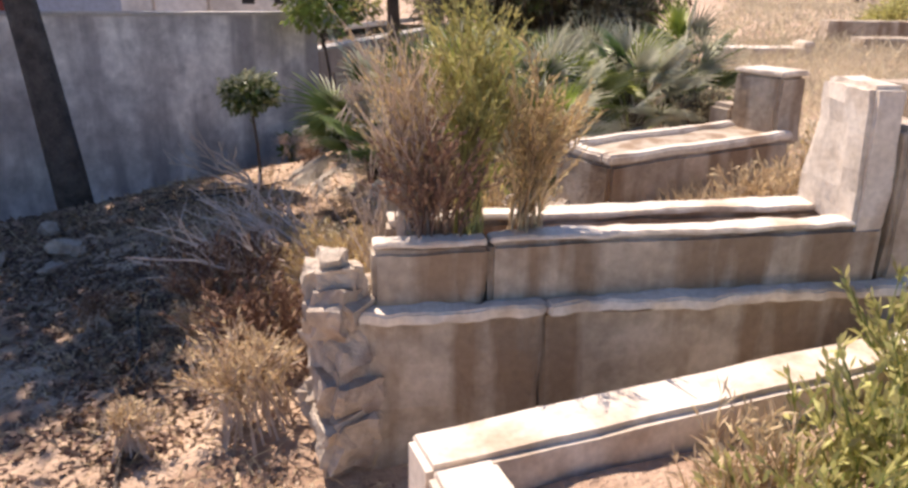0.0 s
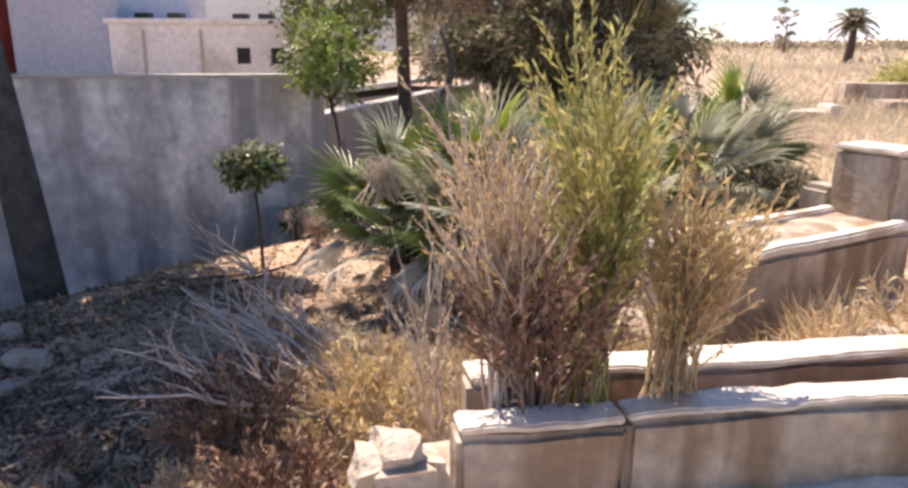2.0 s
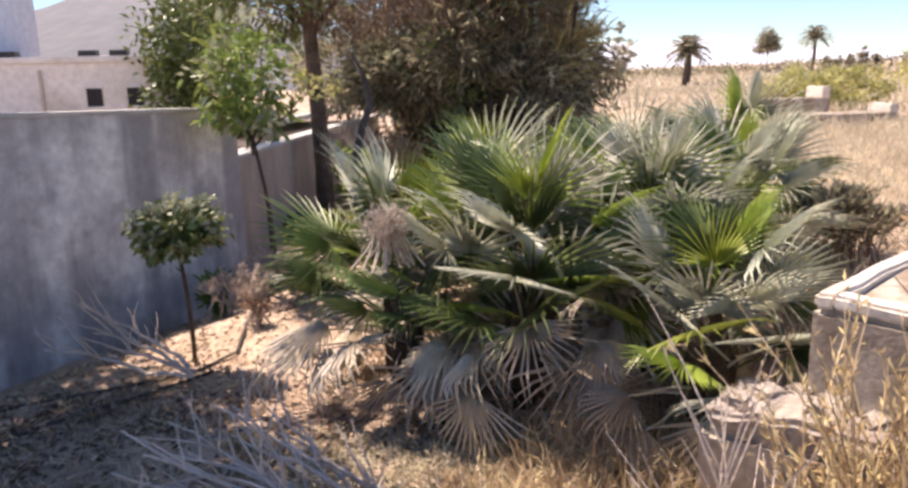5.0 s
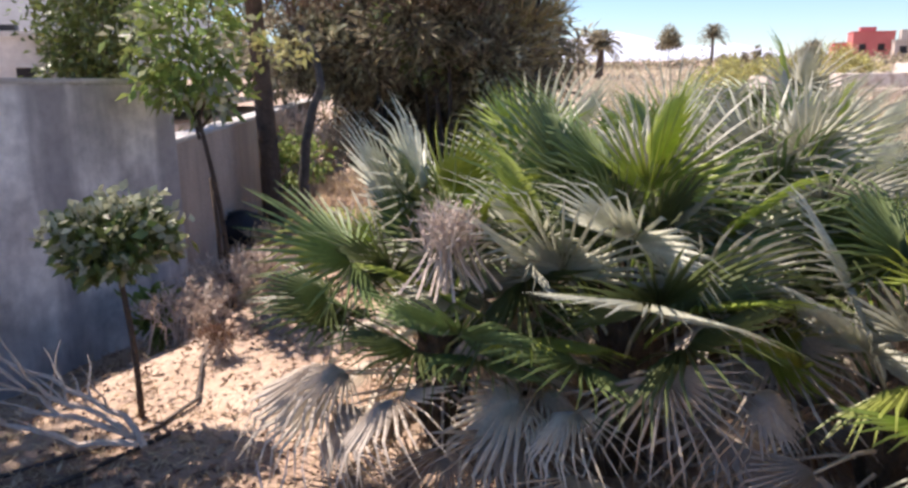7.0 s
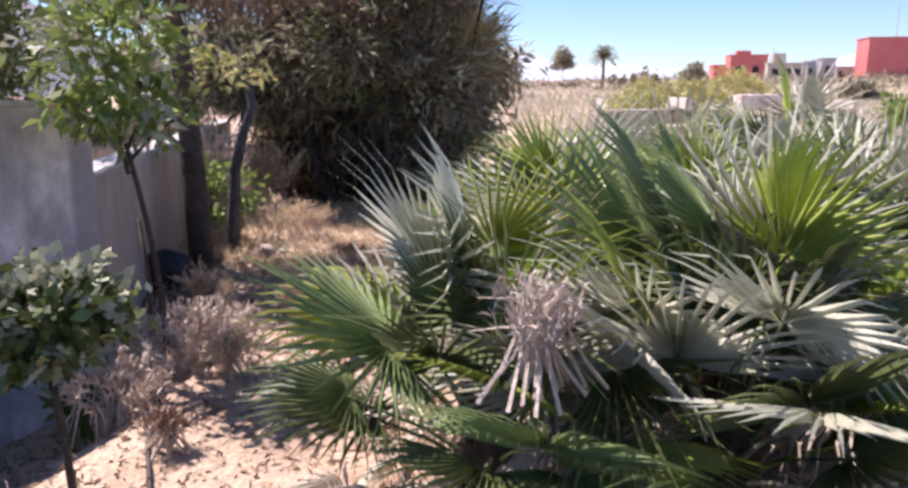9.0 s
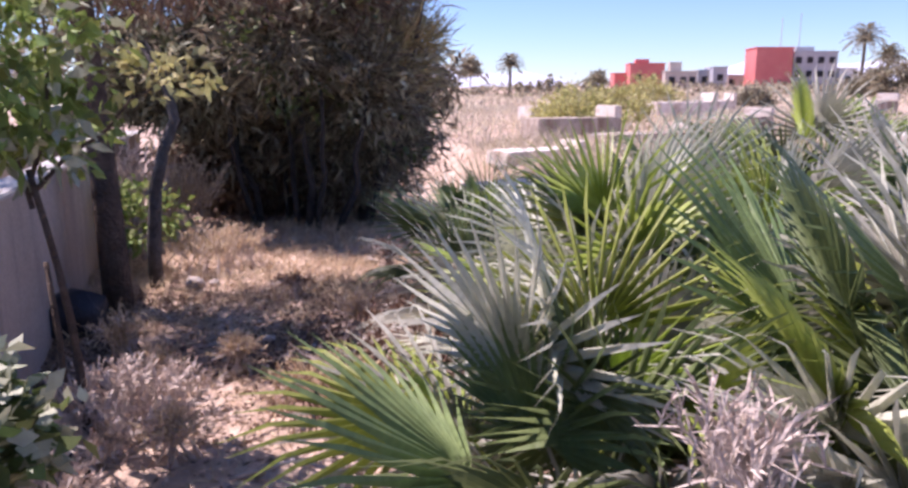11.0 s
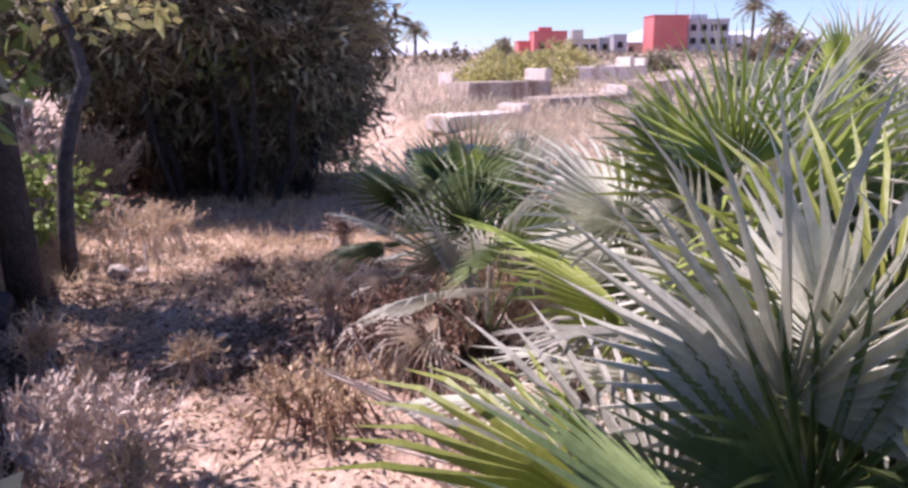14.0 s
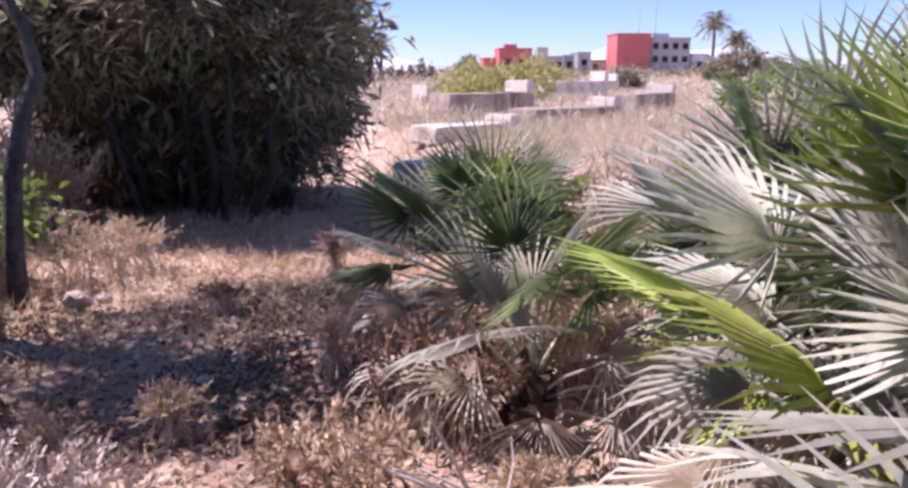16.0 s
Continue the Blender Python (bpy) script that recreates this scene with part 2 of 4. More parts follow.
def fast_mesh(name, v, f, material):
    me = bpy.data.meshes.new(name)
    n, k = f.shape
    me.vertices.add(len(v))
    me.vertices.foreach_set("co", np.asarray(v, dtype=np.float32).ravel())
    me.loops.add(n * k)
    me.loops.foreach_set("vertex_index", f.astype(np.int32).ravel())
    me.polygons.add(n)
    me.polygons.foreach_set("loop_start", np.arange(0, n * k, k, dtype=np.int32))
    me.materials.append(material)
    me.update(calc_edges=True)
    me.validate()
    return me


# ---- ground ----
WALL_C, WALL_D = np.array((-1.90, 5.40)), np.array((0.33, 0.944))
WALL_N = np.array((0.944, -0.33))


def smooth(a, b, x):
    t = np.clip((x - a) / (b - a), 0, 1)
    return t * t * (3 - 2 * t)


def ground_z(x, y):
    """Height of the earth: a trench along the wall, a higher burial field to the east, small lumps."""
    x, y = np.asarray(x, float), np.asarray(y, float)
    off = (x - WALL_C[0]) * WALL_N[0] + (y - WALL_C[1]) * WALL_N[1]
    z = -0.24 * (1 - smooth(0.62, 0.95, off)) * (1 - smooth(5.0, 7.0, y))
    z = z + 0.50 * smooth(1.7, 2.5, x) * smooth(0.75, 1.4, y) * (1 - smooth(30, 60, y))
    z = z + 0.025 * np.sin(x * 2.1 + 0.7 * y) * np.sin(y * 1.7 - 0.4) + 0.012 * np.sin(x * 6.3 + 1) * np.sin(y * 5.1 + x)
    far = smooth(25, 70, np.hypot(x, y))
    z = z * (1 - far) + 2.2 * smooth(60, 220, np.hypot(x, y)) * smooth(20, 95, x)
    return z


def gz(x, y):
    return float(ground_z(x, y))


def warp(n, reach, fine):
    s = np.linspace(-1, 1, n)
    return fine * s + (reach - fine) * np.sign(s) * np.abs(s) ** 7


def build_ground():
    xs, ys = warp(260, 600, 9) + 0.3, warp(260, 600, 11) + 3.5
    X, Y = np.meshgrid(xs, ys)
    Z = ground_z(X, Y)
    near = np.exp(-((X / 12) ** 2 + ((Y - 4) / 14) ** 2))
    Z = Z + rng.normal(size=X.shape) * 0.006 * near
    v = np.stack([X, Y, Z], -1).reshape(-1, 3)
    i = np.arange(259 * 259)
    a = (i // 259) * 260 + i % 259
    me = fast_mesh("ground", v, np.stack([a, a + 1, a + 261, a + 260], 1), M_GROUND)
    me.polygons.foreach_set("use_smooth", [True] * len(me.polygons))
    tagged(new("ground", me), "dry sandy cemetery ground with litter and bare patches", "ground", kind="structure")


build_ground()

# ---- boundary walls ----


def wall_run(name, a, b, z0, z1, thick, material, label, coping=True, seed=0, rise=0.0):
    """A rendered wall between two points in plan, with a slightly uneven face and a projecting coping."""
    a, b = Vector((*a, 0)), Vector((*b, 0))
    n = (b - a).length
    ang = math.degrees(math.atan2(b.y - a.y, b.x - a.x))
    root = tagged(new(name), label, "wall", kind="structure")
    root.matrix_world = pose(a.x, a.y, 0, 0, 0, ang)
    bm = bmesh.new()
    nx, nz = max(int(n / 0.25), 2), 6
    for side, yy in ((0, 0.0), (1, thick)):
        grid = []
        for k in range(nz + 1):
            row = []
            for i in range(nx + 1):
                p = Vector((n * i / nx, yy, z0 + (z1 + rise * n * i / nx - z0) * k / nz))
                p.y += 0.012 * noise.noise(p * 1.3 + Vector((seed, side * 9, 0)))
                row.append(bm.verts.new(p))
            grid.append(row)
        for k in range(nz):
            for i in range(nx):
                q = (grid[k][i], grid[k][i + 1], grid[k + 1][i + 1], grid[k + 1][i])
                bm.faces.new(q if side == 0 else q[::-1])
        if side == 0:
            front = grid
    for i in range(nx):
        bm.faces.new((front[nz][i], front[nz][i + 1], grid[nz][i + 1], grid[nz][i]))
    for k in range(nz):
        bm.faces.new((front[k + 1][0], grid[k + 1][0], grid[k][0], front[k][0]))
        bm.faces.new((front[k][nx], grid[k][nx], grid[k + 1][nx], front[k + 1][nx]))
    part("wall_face", bm, material, root)
    if coping:
        bm = block(n + 0.02, thick + 0.04, 0.03, 0.008, 0.004, 24, seed)
        part("coping", bm, M_CAP, root, "thin pale cement coping", pose(n / 2, thick / 2, z1 + rise * n / 2 + 0.002, 0, -math.degrees(math.atan(rise)), 0))
    return root


NEAR = WALL_C - WALL_D * 12.0
wall_run("wall_north", WALL_C, NEAR, -0.4, 1.305, 0.18, M_WALL, "tall grey rendered boundary wall with dark damp stains", seed=1, rise=0.03)
wall_run("wall_east", (-2.32, 11.6), (-1.97, 5.43), -0.4, 0.91, 0.16, M_WALL_LOW, "lower tan rendered boundary wall with pale top", seed=2)

# ---- tombs ----


def tomb_a():
    """Two-tier masonry tomb with a sunken earth bed and a headstone."""
    t = thing("tomb", "weathered two-tier cement tomb with sunken red earth bed and headstone", "tomb", (1.49, 0.075, 0), 29)
    part("lower_tier", block(0.668, 0.46, 0.64, 0.014, 0.018, 8, 1), M_CONC, t, m=pose(0.33, 0.18, -0.05))
    part("lower_tier", block(1.50, 0.45, 0.635, 0.014, 0.018, 12, 41), M_CONC, t, m=pose(1.417, 0.18, -0.05))
    part("front_ledge", block(0.66, 0.085, 0.045, 0.008, 0.020, 40, 2), M_CONC_L, t, "pale chipped ledge", pose(0.34, -0.035, 0.572))
    part("front_ledge", block(1.48, 0.085, 0.045, 0.008, 0.020, 60, 12), M_CONC_L, t, "pale chipped ledge", pose(1.42, -0.035, 0.576))
    part("upper_tier", block(0.405, 0.11, 0.235, 0.016, 0.016, 6, 3), M_CONC, t, m=pose(0.27, 0.05, 0.588))
    part("upper_tier", block(1.50, 0.11, 0.245, 0.020, 0.012, 14, 43), M_CONC, t, m=pose(1.227, 0.052, 0.588))
    part("rear_rim", block(1.86, 0.12, 0.245, 0.02, 0.014, 16, 4), M_CONC, t, m=pose(1.07, 0.31, 0.588))
    part("front_coping", block(0.40, 0.10, 0.022, 0.006, 0.014, 26, 5), M_CONC_L, t, "pale worn mortar rim", pose(0.27, 0.05, 0.822))
    part("front_coping", block(1.48, 0.10, 0.020, 0.006, 0.012, 50, 15), M_CONC_L, t, "pale worn mortar rim", pose(1.225, 0.055, 0.828))
    part("rear_coping", block(1.84, 0.125, 0.022, 0.006, 0.013, 60, 6), M_CONC_L, t, "pale worn mortar rim", pose(1.07, 0.31, 0.828))
    part("earth_bed", block(1.82, 0.15, 0.16, 0.02, 0.02, 14, 7), M_RED_SOIL, t, "dark red earth", pose(1.06, 0.18, 0.588))
    part("headstone", block(0.15, 0.37, 0.54, 0.02, 0.018, 6, 8, 0.12), M_CONC_L, t, "whitewashed flaking headstone", pose(1.925, 0.19, 0.80))
    part("headstone_back", block(0.17, 0.42, 0.64, 0.02, 0.014, 6, 9, 0.05), M_CONC, t, "bare grey cement block behind the headstone", pose(2.085, 0.20, 0.56))
    r = random.Random(5)
    for i, (x, y, z, s) in enumerate(((0.0, 0.0, 0.10, 0.13), (-0.01, 0.02, 0.28, 0.12), (0.02, 0.01, 0.44, 0.12), (-0.02, 0.0, 0.58, 0.105), (0.0, 0.03, 0.70, 0.10), (0.01, 0.21, 0.12, 0.13), (0.0, 0.22, 0.34, 0.12), (0.0, 0.20, 0.55, 0.11), (-0.01, 0.34, 0.2, 0.12), (0.0, 0.33, 0.45, 0.11))):
        part("corner_stone", block(s * 1.75, s * 1.8, s * 1.9, 0.035, 0.05, 3, i + 1), M_STONE, t, m=pose(x - 0.05, y, z - s * 0.7, r.uniform(-12, 12), r.uniform(-12, 12), r.uniform(-25, 25)))
    return t


def tomb_b():
    """Slab tomb with a stepped headstone, on the higher ground."""
    t = thing("tomb", "grey cement slab tomb with stepped headstone among dry grass", "tomb", (2.06, 1.80, 0.03), 50)
    part("base", block(1.42, 0.46, 0.42, 0.02, 0.012, 12, 11), M_CONC, t, m=pose(0.71, 0.22, 0.34))
    for nm, a in (("front_rim", (1.42, 0.07, 0.05, 0.71, 0.025)), ("rear_rim", (1.42, 0.07, 0.05, 0.71, 0.415)), ("foot_rim", (0.07, 0.33, 0.05, 0.035, 0.22))):
        part(nm, block(a[0], a[1], a[2], 0.012, 0.008, 12, a[3]), M_CONC_L, t, "pale worn rim", pose(a[3], a[4], 0.757))
    part("bed", block(1.30, 0.32, 0.02, 0.006, 0.01, 12, 12), M_CONC, t, "grey sandy bed", pose(0.75, 0.22, 0.757))
    part("headstone", block(0.24, 0.36, 0.42, 0.02, 0.012, 5, 13, 0.04), M_CONC, t, "grey cement headstone", pose(1.47, 0.25, 0.70))
    part("step", block(0.20, 0.20, 0.24, 0.03, 0.012, 4, 14), M_CONC, t, m=pose(1.46, 0.525, 0.66))
    part("headstone_cap", block(0.25, 0.37, 0.03, 0.01, 0.006, 6, 15), M_CONC_L, t, "pale top", pose(1.47, 0.25, 1.118))
    return t


def kerb_grave():
    """A whitewashed kerb frame round a planted bed."""
    t = thing("grave_kerb", "whitewashed cement grave kerb around a weedy earth bed", "grave", (1.895, -0.39, 0), 42)
    L, W, h, k = 2.2, 0.75, 0.50, 0.19
    part("rear_kerb", block(L, k, h + 0.1, 0.02, 0.008, 16, 21), M_CONC_L, t, m=pose(L / 2, -k / 2, -0.1))
    part("end_kerb", block(k, W - k, h + 0.1, 0.02, 0.008, 6, 22), M_CONC_L, t, m=pose(k / 2, -k - (W - k) / 2 + 0.002, -0.098))
    part("front_kerb", block(L, k, h + 0.1, 0.02, 0.008, 16, 23), M_CONC_L, t, m=pose(L / 2, -W - k / 2, -0.1))
    part("earth_bed", block(L - k, W - k, 0.46, 0.02, 0.03, 16, 24), M_SOIL, t, "bare pinkish soil", pose(k + (L - k) / 2, -k - (W - k) / 2, -0.08))
    return t


def block_grave():
    t = thing("grave_block", "broken grey cement grave end with rubble on top", "grave", (1.36, 1.99, 0), -27)
    part("body", block(0.60, 0.42, 0.45, 0.03, 0.02, 6, 31), M_CONC, t, m=pose(0.30, 0.2, -0.05))
    part("top", block(0.54, 0.38, 0.10, 0.02, 0.04, 9, 32), M_STONE, t, "pale broken rubble", pose(0.30, 0.2, 0.37))
    for i in range(7):
        part("rubble", block(0.11, 0.09, 0.07, 0.015, 0.03, 2, i + 50), M_STONE, t, m=pose(0.10 + 0.07 * i, 0.1 + 0.2 * ((i * 0.37) % 1), 0.44, 10 * i, 7, 40 * i))
    return t


tomb_a(), tomb_b(), kerb_grave(), block_grave()


def loose_stone(x, y, r, seed, z=None, label="pale loose stone lying on the ground"):
    t = part("stone", stone_bm(r * 0.8, seed, 0.65), M_STONE, None)
    t.matrix_basis = pose(x, y, (gz(x, y) if z is None else z) + r * 0.35, 0, 0, seed * 47)
    tagged(t, label, "stone")


for i, (x, y, r) in enumerate(((2.74, 1.90, 0.11), (2.60, 1.78, 0.07), (-1.16, 7.50, 0.09), (-1.02, 7.52, 0.06), (-1.75, 1.62, 0.10), (-1.3, 1.35, 0.14), (-1.15, 1.1, 0.09), (-1.9, 1.2, 0.08), (0.2, 8.0, 0.07), (-0.6, 6.1, 0.05), (-1.55, 1.0, 0.12))):
    loose_stone(x, y, r, i + 3)


def far_grave(x, y, l, w, h, rz, white):
    t = thing("far_grave", "low sunlit cement grave in the dry field", "grave", (x, y, gz(x, y) - 0.05), rz, "graves in the field")
    part("body", block(l, w, h, 0.02, 0.015, 6, x), M_CONC_L if white else M_CONC, t)
    part("headstone", block(0.16, w, h * 0.5, 0.02, 0.01, 3, y), M_CONC_L, t, "pale headstone", pose(l / 2 - 0.08, 0, h - 0.003))


for x, y, l, w, h, rz, wh in ((2.9, 11.5, 1.4, 0.5, 0.20, 20, 1), (4.9, 15.4, 1.8, 0.7, 0.45, 10, 0), (2.1, 9.7, 1.3, 0.6, 0.22, 16, 1), (5.3, 13.2, 1.9, 0.6, 0.30, 16, 0), (4.6, 5.6, 1.8, 0.6, 0.45, 35, 0), (5.2, 3.6, 1.8, 0.7, 0.5, 40, 1), (6.2, 8.5, 1.8, 0.7, 0.4, 30, 0), (8.6, 11.0, 1.8, 0.7, 0.4, 30, 1), (9.5, 17.0, 1.8, 0.7, 0.4, 25, 0), (12.0, 24.0, 2.2, 0.8, 0.6, 5, 1), (17.0, 31.0, 2.6, 0.8, 0.6, 0, 1), (7.0, 22.0, 2.0, 0.7, 0.5, 15, 1), (22, 27, 2.4, 0.8, 0.6, 30, 0), (14, 19, 2.2, 0.8, 0.5, 33, 1)):
    far_grave(x, y, l, w, h, rz, wh)

# ---- fan palms ----


def fan_leaf(name, R, n, span, fuse, droop, material, seed):
    """A pleated fan: n slim pointed leaflets that part at the fuse radius. The stalk comes along -y."""
    r = random.Random(seed)
    vs, fs = [], []
    da = span / n
    for i in range(n):
        a = -span / 2 + da * (i + 0.5) + r.uniform(-0.12, 0.12) * da
        rad = R * (0.78 + 0.22 * math.cos(a * 0.62)) * r.uniform(0.9, 1.06)
        lift = 0.10 * R * math.cos(a)
        rf = R * fuse * r.uniform(0.8, 1.15)
        w = da * 0.46

        def pt(q, ang, z):
            return (math.sin(ang) * q, math.cos(ang) * q, z)

        o = len(vs)
        twist = r.uniform(-0.3, 0.3) * da
        vs += [pt(0.015, a, 0.004), pt(rf, a - w, lift * 0.4 - 0.008), pt(rf, a, lift * 0.4 + 0.020), pt(rf, a + w, lift * 0.4 - 0.008),
               pt(rad * 0.72, a - w * 0.2 + twist * 0.5, lift - droop * R * 0.25), pt(rad * 0.72, a + w * 0.2 + twist * 0.5, lift - droop * R * 0.25 + 0.006),
               pt(rad, a + twist, lift - droop * R * r.uniform(0.6, 1.3))]
        fs += [(o, o + 1, o + 2), (o, o + 2, o + 3), (o + 1, o + 4, o + 2), (o + 2, o + 4, o + 5), (o + 2, o + 5, o + 3), (o + 4, o + 6, o + 5)]
    return mesh_of(name, vs, fs, material)


def petiole(name, length, material):
    v, f = tube([(0, -length, -0.02), (0, -length * 0.5, 0.01), (0, 0.03, 0)], (0.009, 0.006, 0.004), 4)
    return mesh_of(name, v, f, material)


FANS = {"green": [fan_leaf("leaf", 0.44, 27, 4.2, 0.20, 0.08, M_PALM, 1), fan_leaf("leaf", 0.39, 24, 3.8, 0.22, 0.20, M_PALM, 2), fan_leaf("leaf", 0.47, 28, 4.4, 0.19, 0.02, M_PALM, 3)],
        "silver": [fan_leaf("leaf", 0.46, 26, 4.2, 0.20, 0.05, M_PALM_SILVER, 4), fan_leaf("leaf", 0.41, 23, 3.9, 0.20, 0.14, M_PALM_SILVER, 5)],
        "lime": [fan_leaf("leaf", 0.38, 20, 2.6, 0.22, 0.05, M_PALM_LIME, 6), fan_leaf("leaf", 0.42, 20, 3.0, 0.22, 0.15, M_PALM_LIME, 7)],
        "dead": [fan_leaf("leaf", 0.40, 20, 3.4, 0.24, 0.40, M_PALM_DEAD, 8), fan_leaf("leaf", 0.34, 18, 2.6, 0.22, 0.6, M_PALM_DEAD, 9)]}
STALK = {k: petiole("stalk", 1.0, m) for k, m in (("green", M_PALM), ("silver", M_PALM_SILVER), ("lime", M_PALM_LIME), ("dead", M_PALM_DEAD))}


def fan_palm(x, y, height, leaves, seed, scale=1.0, silver=0.35, lime=0.12, dead=0.27, lean=(0, 0), label="bushy dwarf fan palm with green and bleached fan leaves"):
    r = random.Random(seed)
    z0 = gz(x, y)
    t = thing("fan_palm", label, "palm", (x, y, z0), 0, "dwarf fan palms")
    bm = bmesh.new()
    bmesh.ops.create_icosphere(bm, subdivisions=3, radius=1)
    for v in bm.verts:
        k = 1 + 0.35 * noise.noise(v.co * 3 + Vector((seed, 0, 0))) + 0.2 * noise.noise(v.co * 11)
        v.co = Vector((v.co.x * 0.10 * k, v.co.y * 0.10 * k, (v.co.z + 0.9) * 0.5 * height * 0.8 * k))
    part("thatched_trunk", bm, M_THATCH, t, "dark fibrous trunk base", smooth=False)
    for i in range(leaves):
        u = (i + 0.5) / leaves
        el = radians(86 - 100 * u ** 0.9 + r.uniform(-8, 8))
        az = i * 2.399 + r.uniform(-0.4, 0.4)
        hub0 = Vector((lean[0] * height, lean[1] * height, height * (0.62 - 0.32 * u)))
        kind = "dead" if u > 1 - dead else ("lime" if r.random() < lime else ("silver" if r.random() < silver else "green"))
        ln = (0.34 + 0.22 * r.random()) * scale * (0.85 if kind == "dead" else 1)
        d = Vector((math.cos(az) * math.cos(el), math.sin(az) * math.cos(el), math.sin(el)))
        droop_el = el - radians(r.uniform(5, 35))
        if kind == "dead":
            droop_el = el - radians(r.uniform(20, 60))
        ax = Vector((math.cos(az) * math.cos(droop_el), math.sin(az) * math.cos(droop_el), math.sin(droop_el)))
        hub = hub0 + d * ln
        side = ax.cross(Vector((0, 0, 1)))
        side = side.normalized() if side.length > 0.05 else Vector((1, 0, 0))
        up = side.cross(ax).normalized()
        roll = Matrix.Rotation(r.uniform(-0.6, 0.6), 3, ax)
        m3 = roll @ Matrix((side, ax, up)).transposed()
        s = scale * r.uniform(0.8, 1.1)
        m = Matrix.Translation(hub) @ m3.to_4x4() @ Matrix.Scale(s, 4)
        leaf = child("leaf", FANS[kind][i % len(FANS[kind])], t, "bleached dry fan leaf" if kind == "dead" else "", m)
        ms = d.cross(Vector((0, 0, 1)))
        ms = ms.normalized() if ms.length > 0.05 else Vector((1, 0, 0))
        p3 = Matrix((ms, d, ms.cross(d))).transposed().to_4x4()
        child("stalk", STALK[kind], t, "", Matrix.Translation(hub) @ p3 @ Matrix.Diagonal((1, ln, 1, 1)))
    return t


for i, (x, y, h, n, sc, kw) in enumerate((
        (0.10, 3.10, 0.80, 52, 0.95, {"silver": 0.4, "dead": 0.36}), (0.72, 2.90, 0.90, 56, 1.0, {"silver": 0.4, "lime": 0.2, "dead": 0.38}), (1.35, 3.25, 0.95, 50, 1.0, {"silver": 0.4, "dead": 0.34}),
        (0.50, 3.80, 0.98, 46, 1.0, {"silver": 0.6}), (1.15, 4.05, 1.02, 44, 1.0, {"silver": 0.6}), (1.85, 4.1, 0.95, 40, 1.0, {"silver": 0.65}),
        (1.10, 4.75, 0.72, 38, 0.95, {"silver": 0.7}), (1.35, 5.0, 0.85, 36, 1.0, {"silver": 0.5}), (2.1, 5.1, 0.75, 28, 1.0, {}),
        (1.50, 2.62, 0.70, 34, 0.9, {"silver": 0.4, "lime": 0.15}), (0.42, 5.25, 0.34, 22, 0.85, {"dead": 0.65, "silver": 0.6}), (0.66, 6.15, 0.46, 36, 0.95, {"silver": 0.25, "lime": 0.03, "dead": 0.35}), (1.5, 7.2, 0.40, 24, 0.8, {"silver": 0.5}))):
    fan_palm(x, y, h, n, 40 + i, sc, **kw)

# ---- trees and shrubs ----


def limb(points, r0, r1, sides=7):
    n = len(points)
    return tube(points, [r0 + (r1 - r0) * i / (n - 1) for i in range(n)], sides)


def curve_points(a, b, bow, n=6, r=None):
    a, b, bow = Vector(a), Vector(b), Vector(bow)
    out = []
    for i in range(n):
        u = i / (n - 1)
        p = a.lerp(b, u) + bow * math.sin(math.pi * u)
        if r and 0 < i < n - 1:
            p += Vector((r.uniform(-1, 1), r.uniform(-1, 1), r.uniform(-1, 1))) * (b - a).length * 0.035
        out.append(p)
    return out


def crown(center, radii, clumps, per, size, width, material, seed, spread=0.2, outward=1.0, up=0.2, inner=0.5, bend=0.3, cut=None):
    """Leaves gathered in clumps through an uneven rounded volume."""
    g = np.random.default_rng(seed)
    d = g.normal(size=(clumps, 3))
    d /= np.linalg.norm(d, axis=1, keepdims=True)
    k = inner + (1 - inner) * g.random((clumps, 1)) ** 0.6
    lump = 1 + 0.18 * np.sin(d[:, :1] * 5 + seed) * np.sin(d[:, 1:2] * 6 + 1.3 * seed) + 0.12 * np.sin(d[:, 2:] * 9)
    c = d * np.array(radii) * k * lump
    if cut is not None:
        keep = cut(c)
        c, d = c[keep], d[keep]
    base = np.repeat(c, per, 0) + g.normal(size=(len(c) * per, 3)) * spread * np.array((1, 1, 0.7))
    way = np.repeat(d, per, 0) * outward + g.normal(size=base.shape) * 0.7 + np.array((0, 0, up))
    L = size * (0.6 + 0.8 * g.random(len(base)))
    return blades(base + np.array(center), way, L, width * (0.7 + 0.6 * g.random(len(base))), bend, 1.0, g)


def tree(name, label, x, y, trunk_paths, crowns, bark):
    """trunk_paths: (points, r0, r1) from the root; crowns: (name, verts, faces, material)."""
    t = thing(name, label, "tree", (x, y, gz(x, y) - 0.03))
    for i, (pts, r0, r1) in enumerate(trunk_paths):
        v, f = limb(pts, r0, r1, 9 if i == 0 else 6)
        child("trunk" if i == 0 else "limb", mesh_of("trunk", v, f, bark, True), t)
    for nm, v, f, m in crowns:
        tagged(child(nm, fast_mesh(nm, v, f, m), t), kind="stuff" if nm == "leaf_spray" else "")
    return t


R1 = random.Random(11)

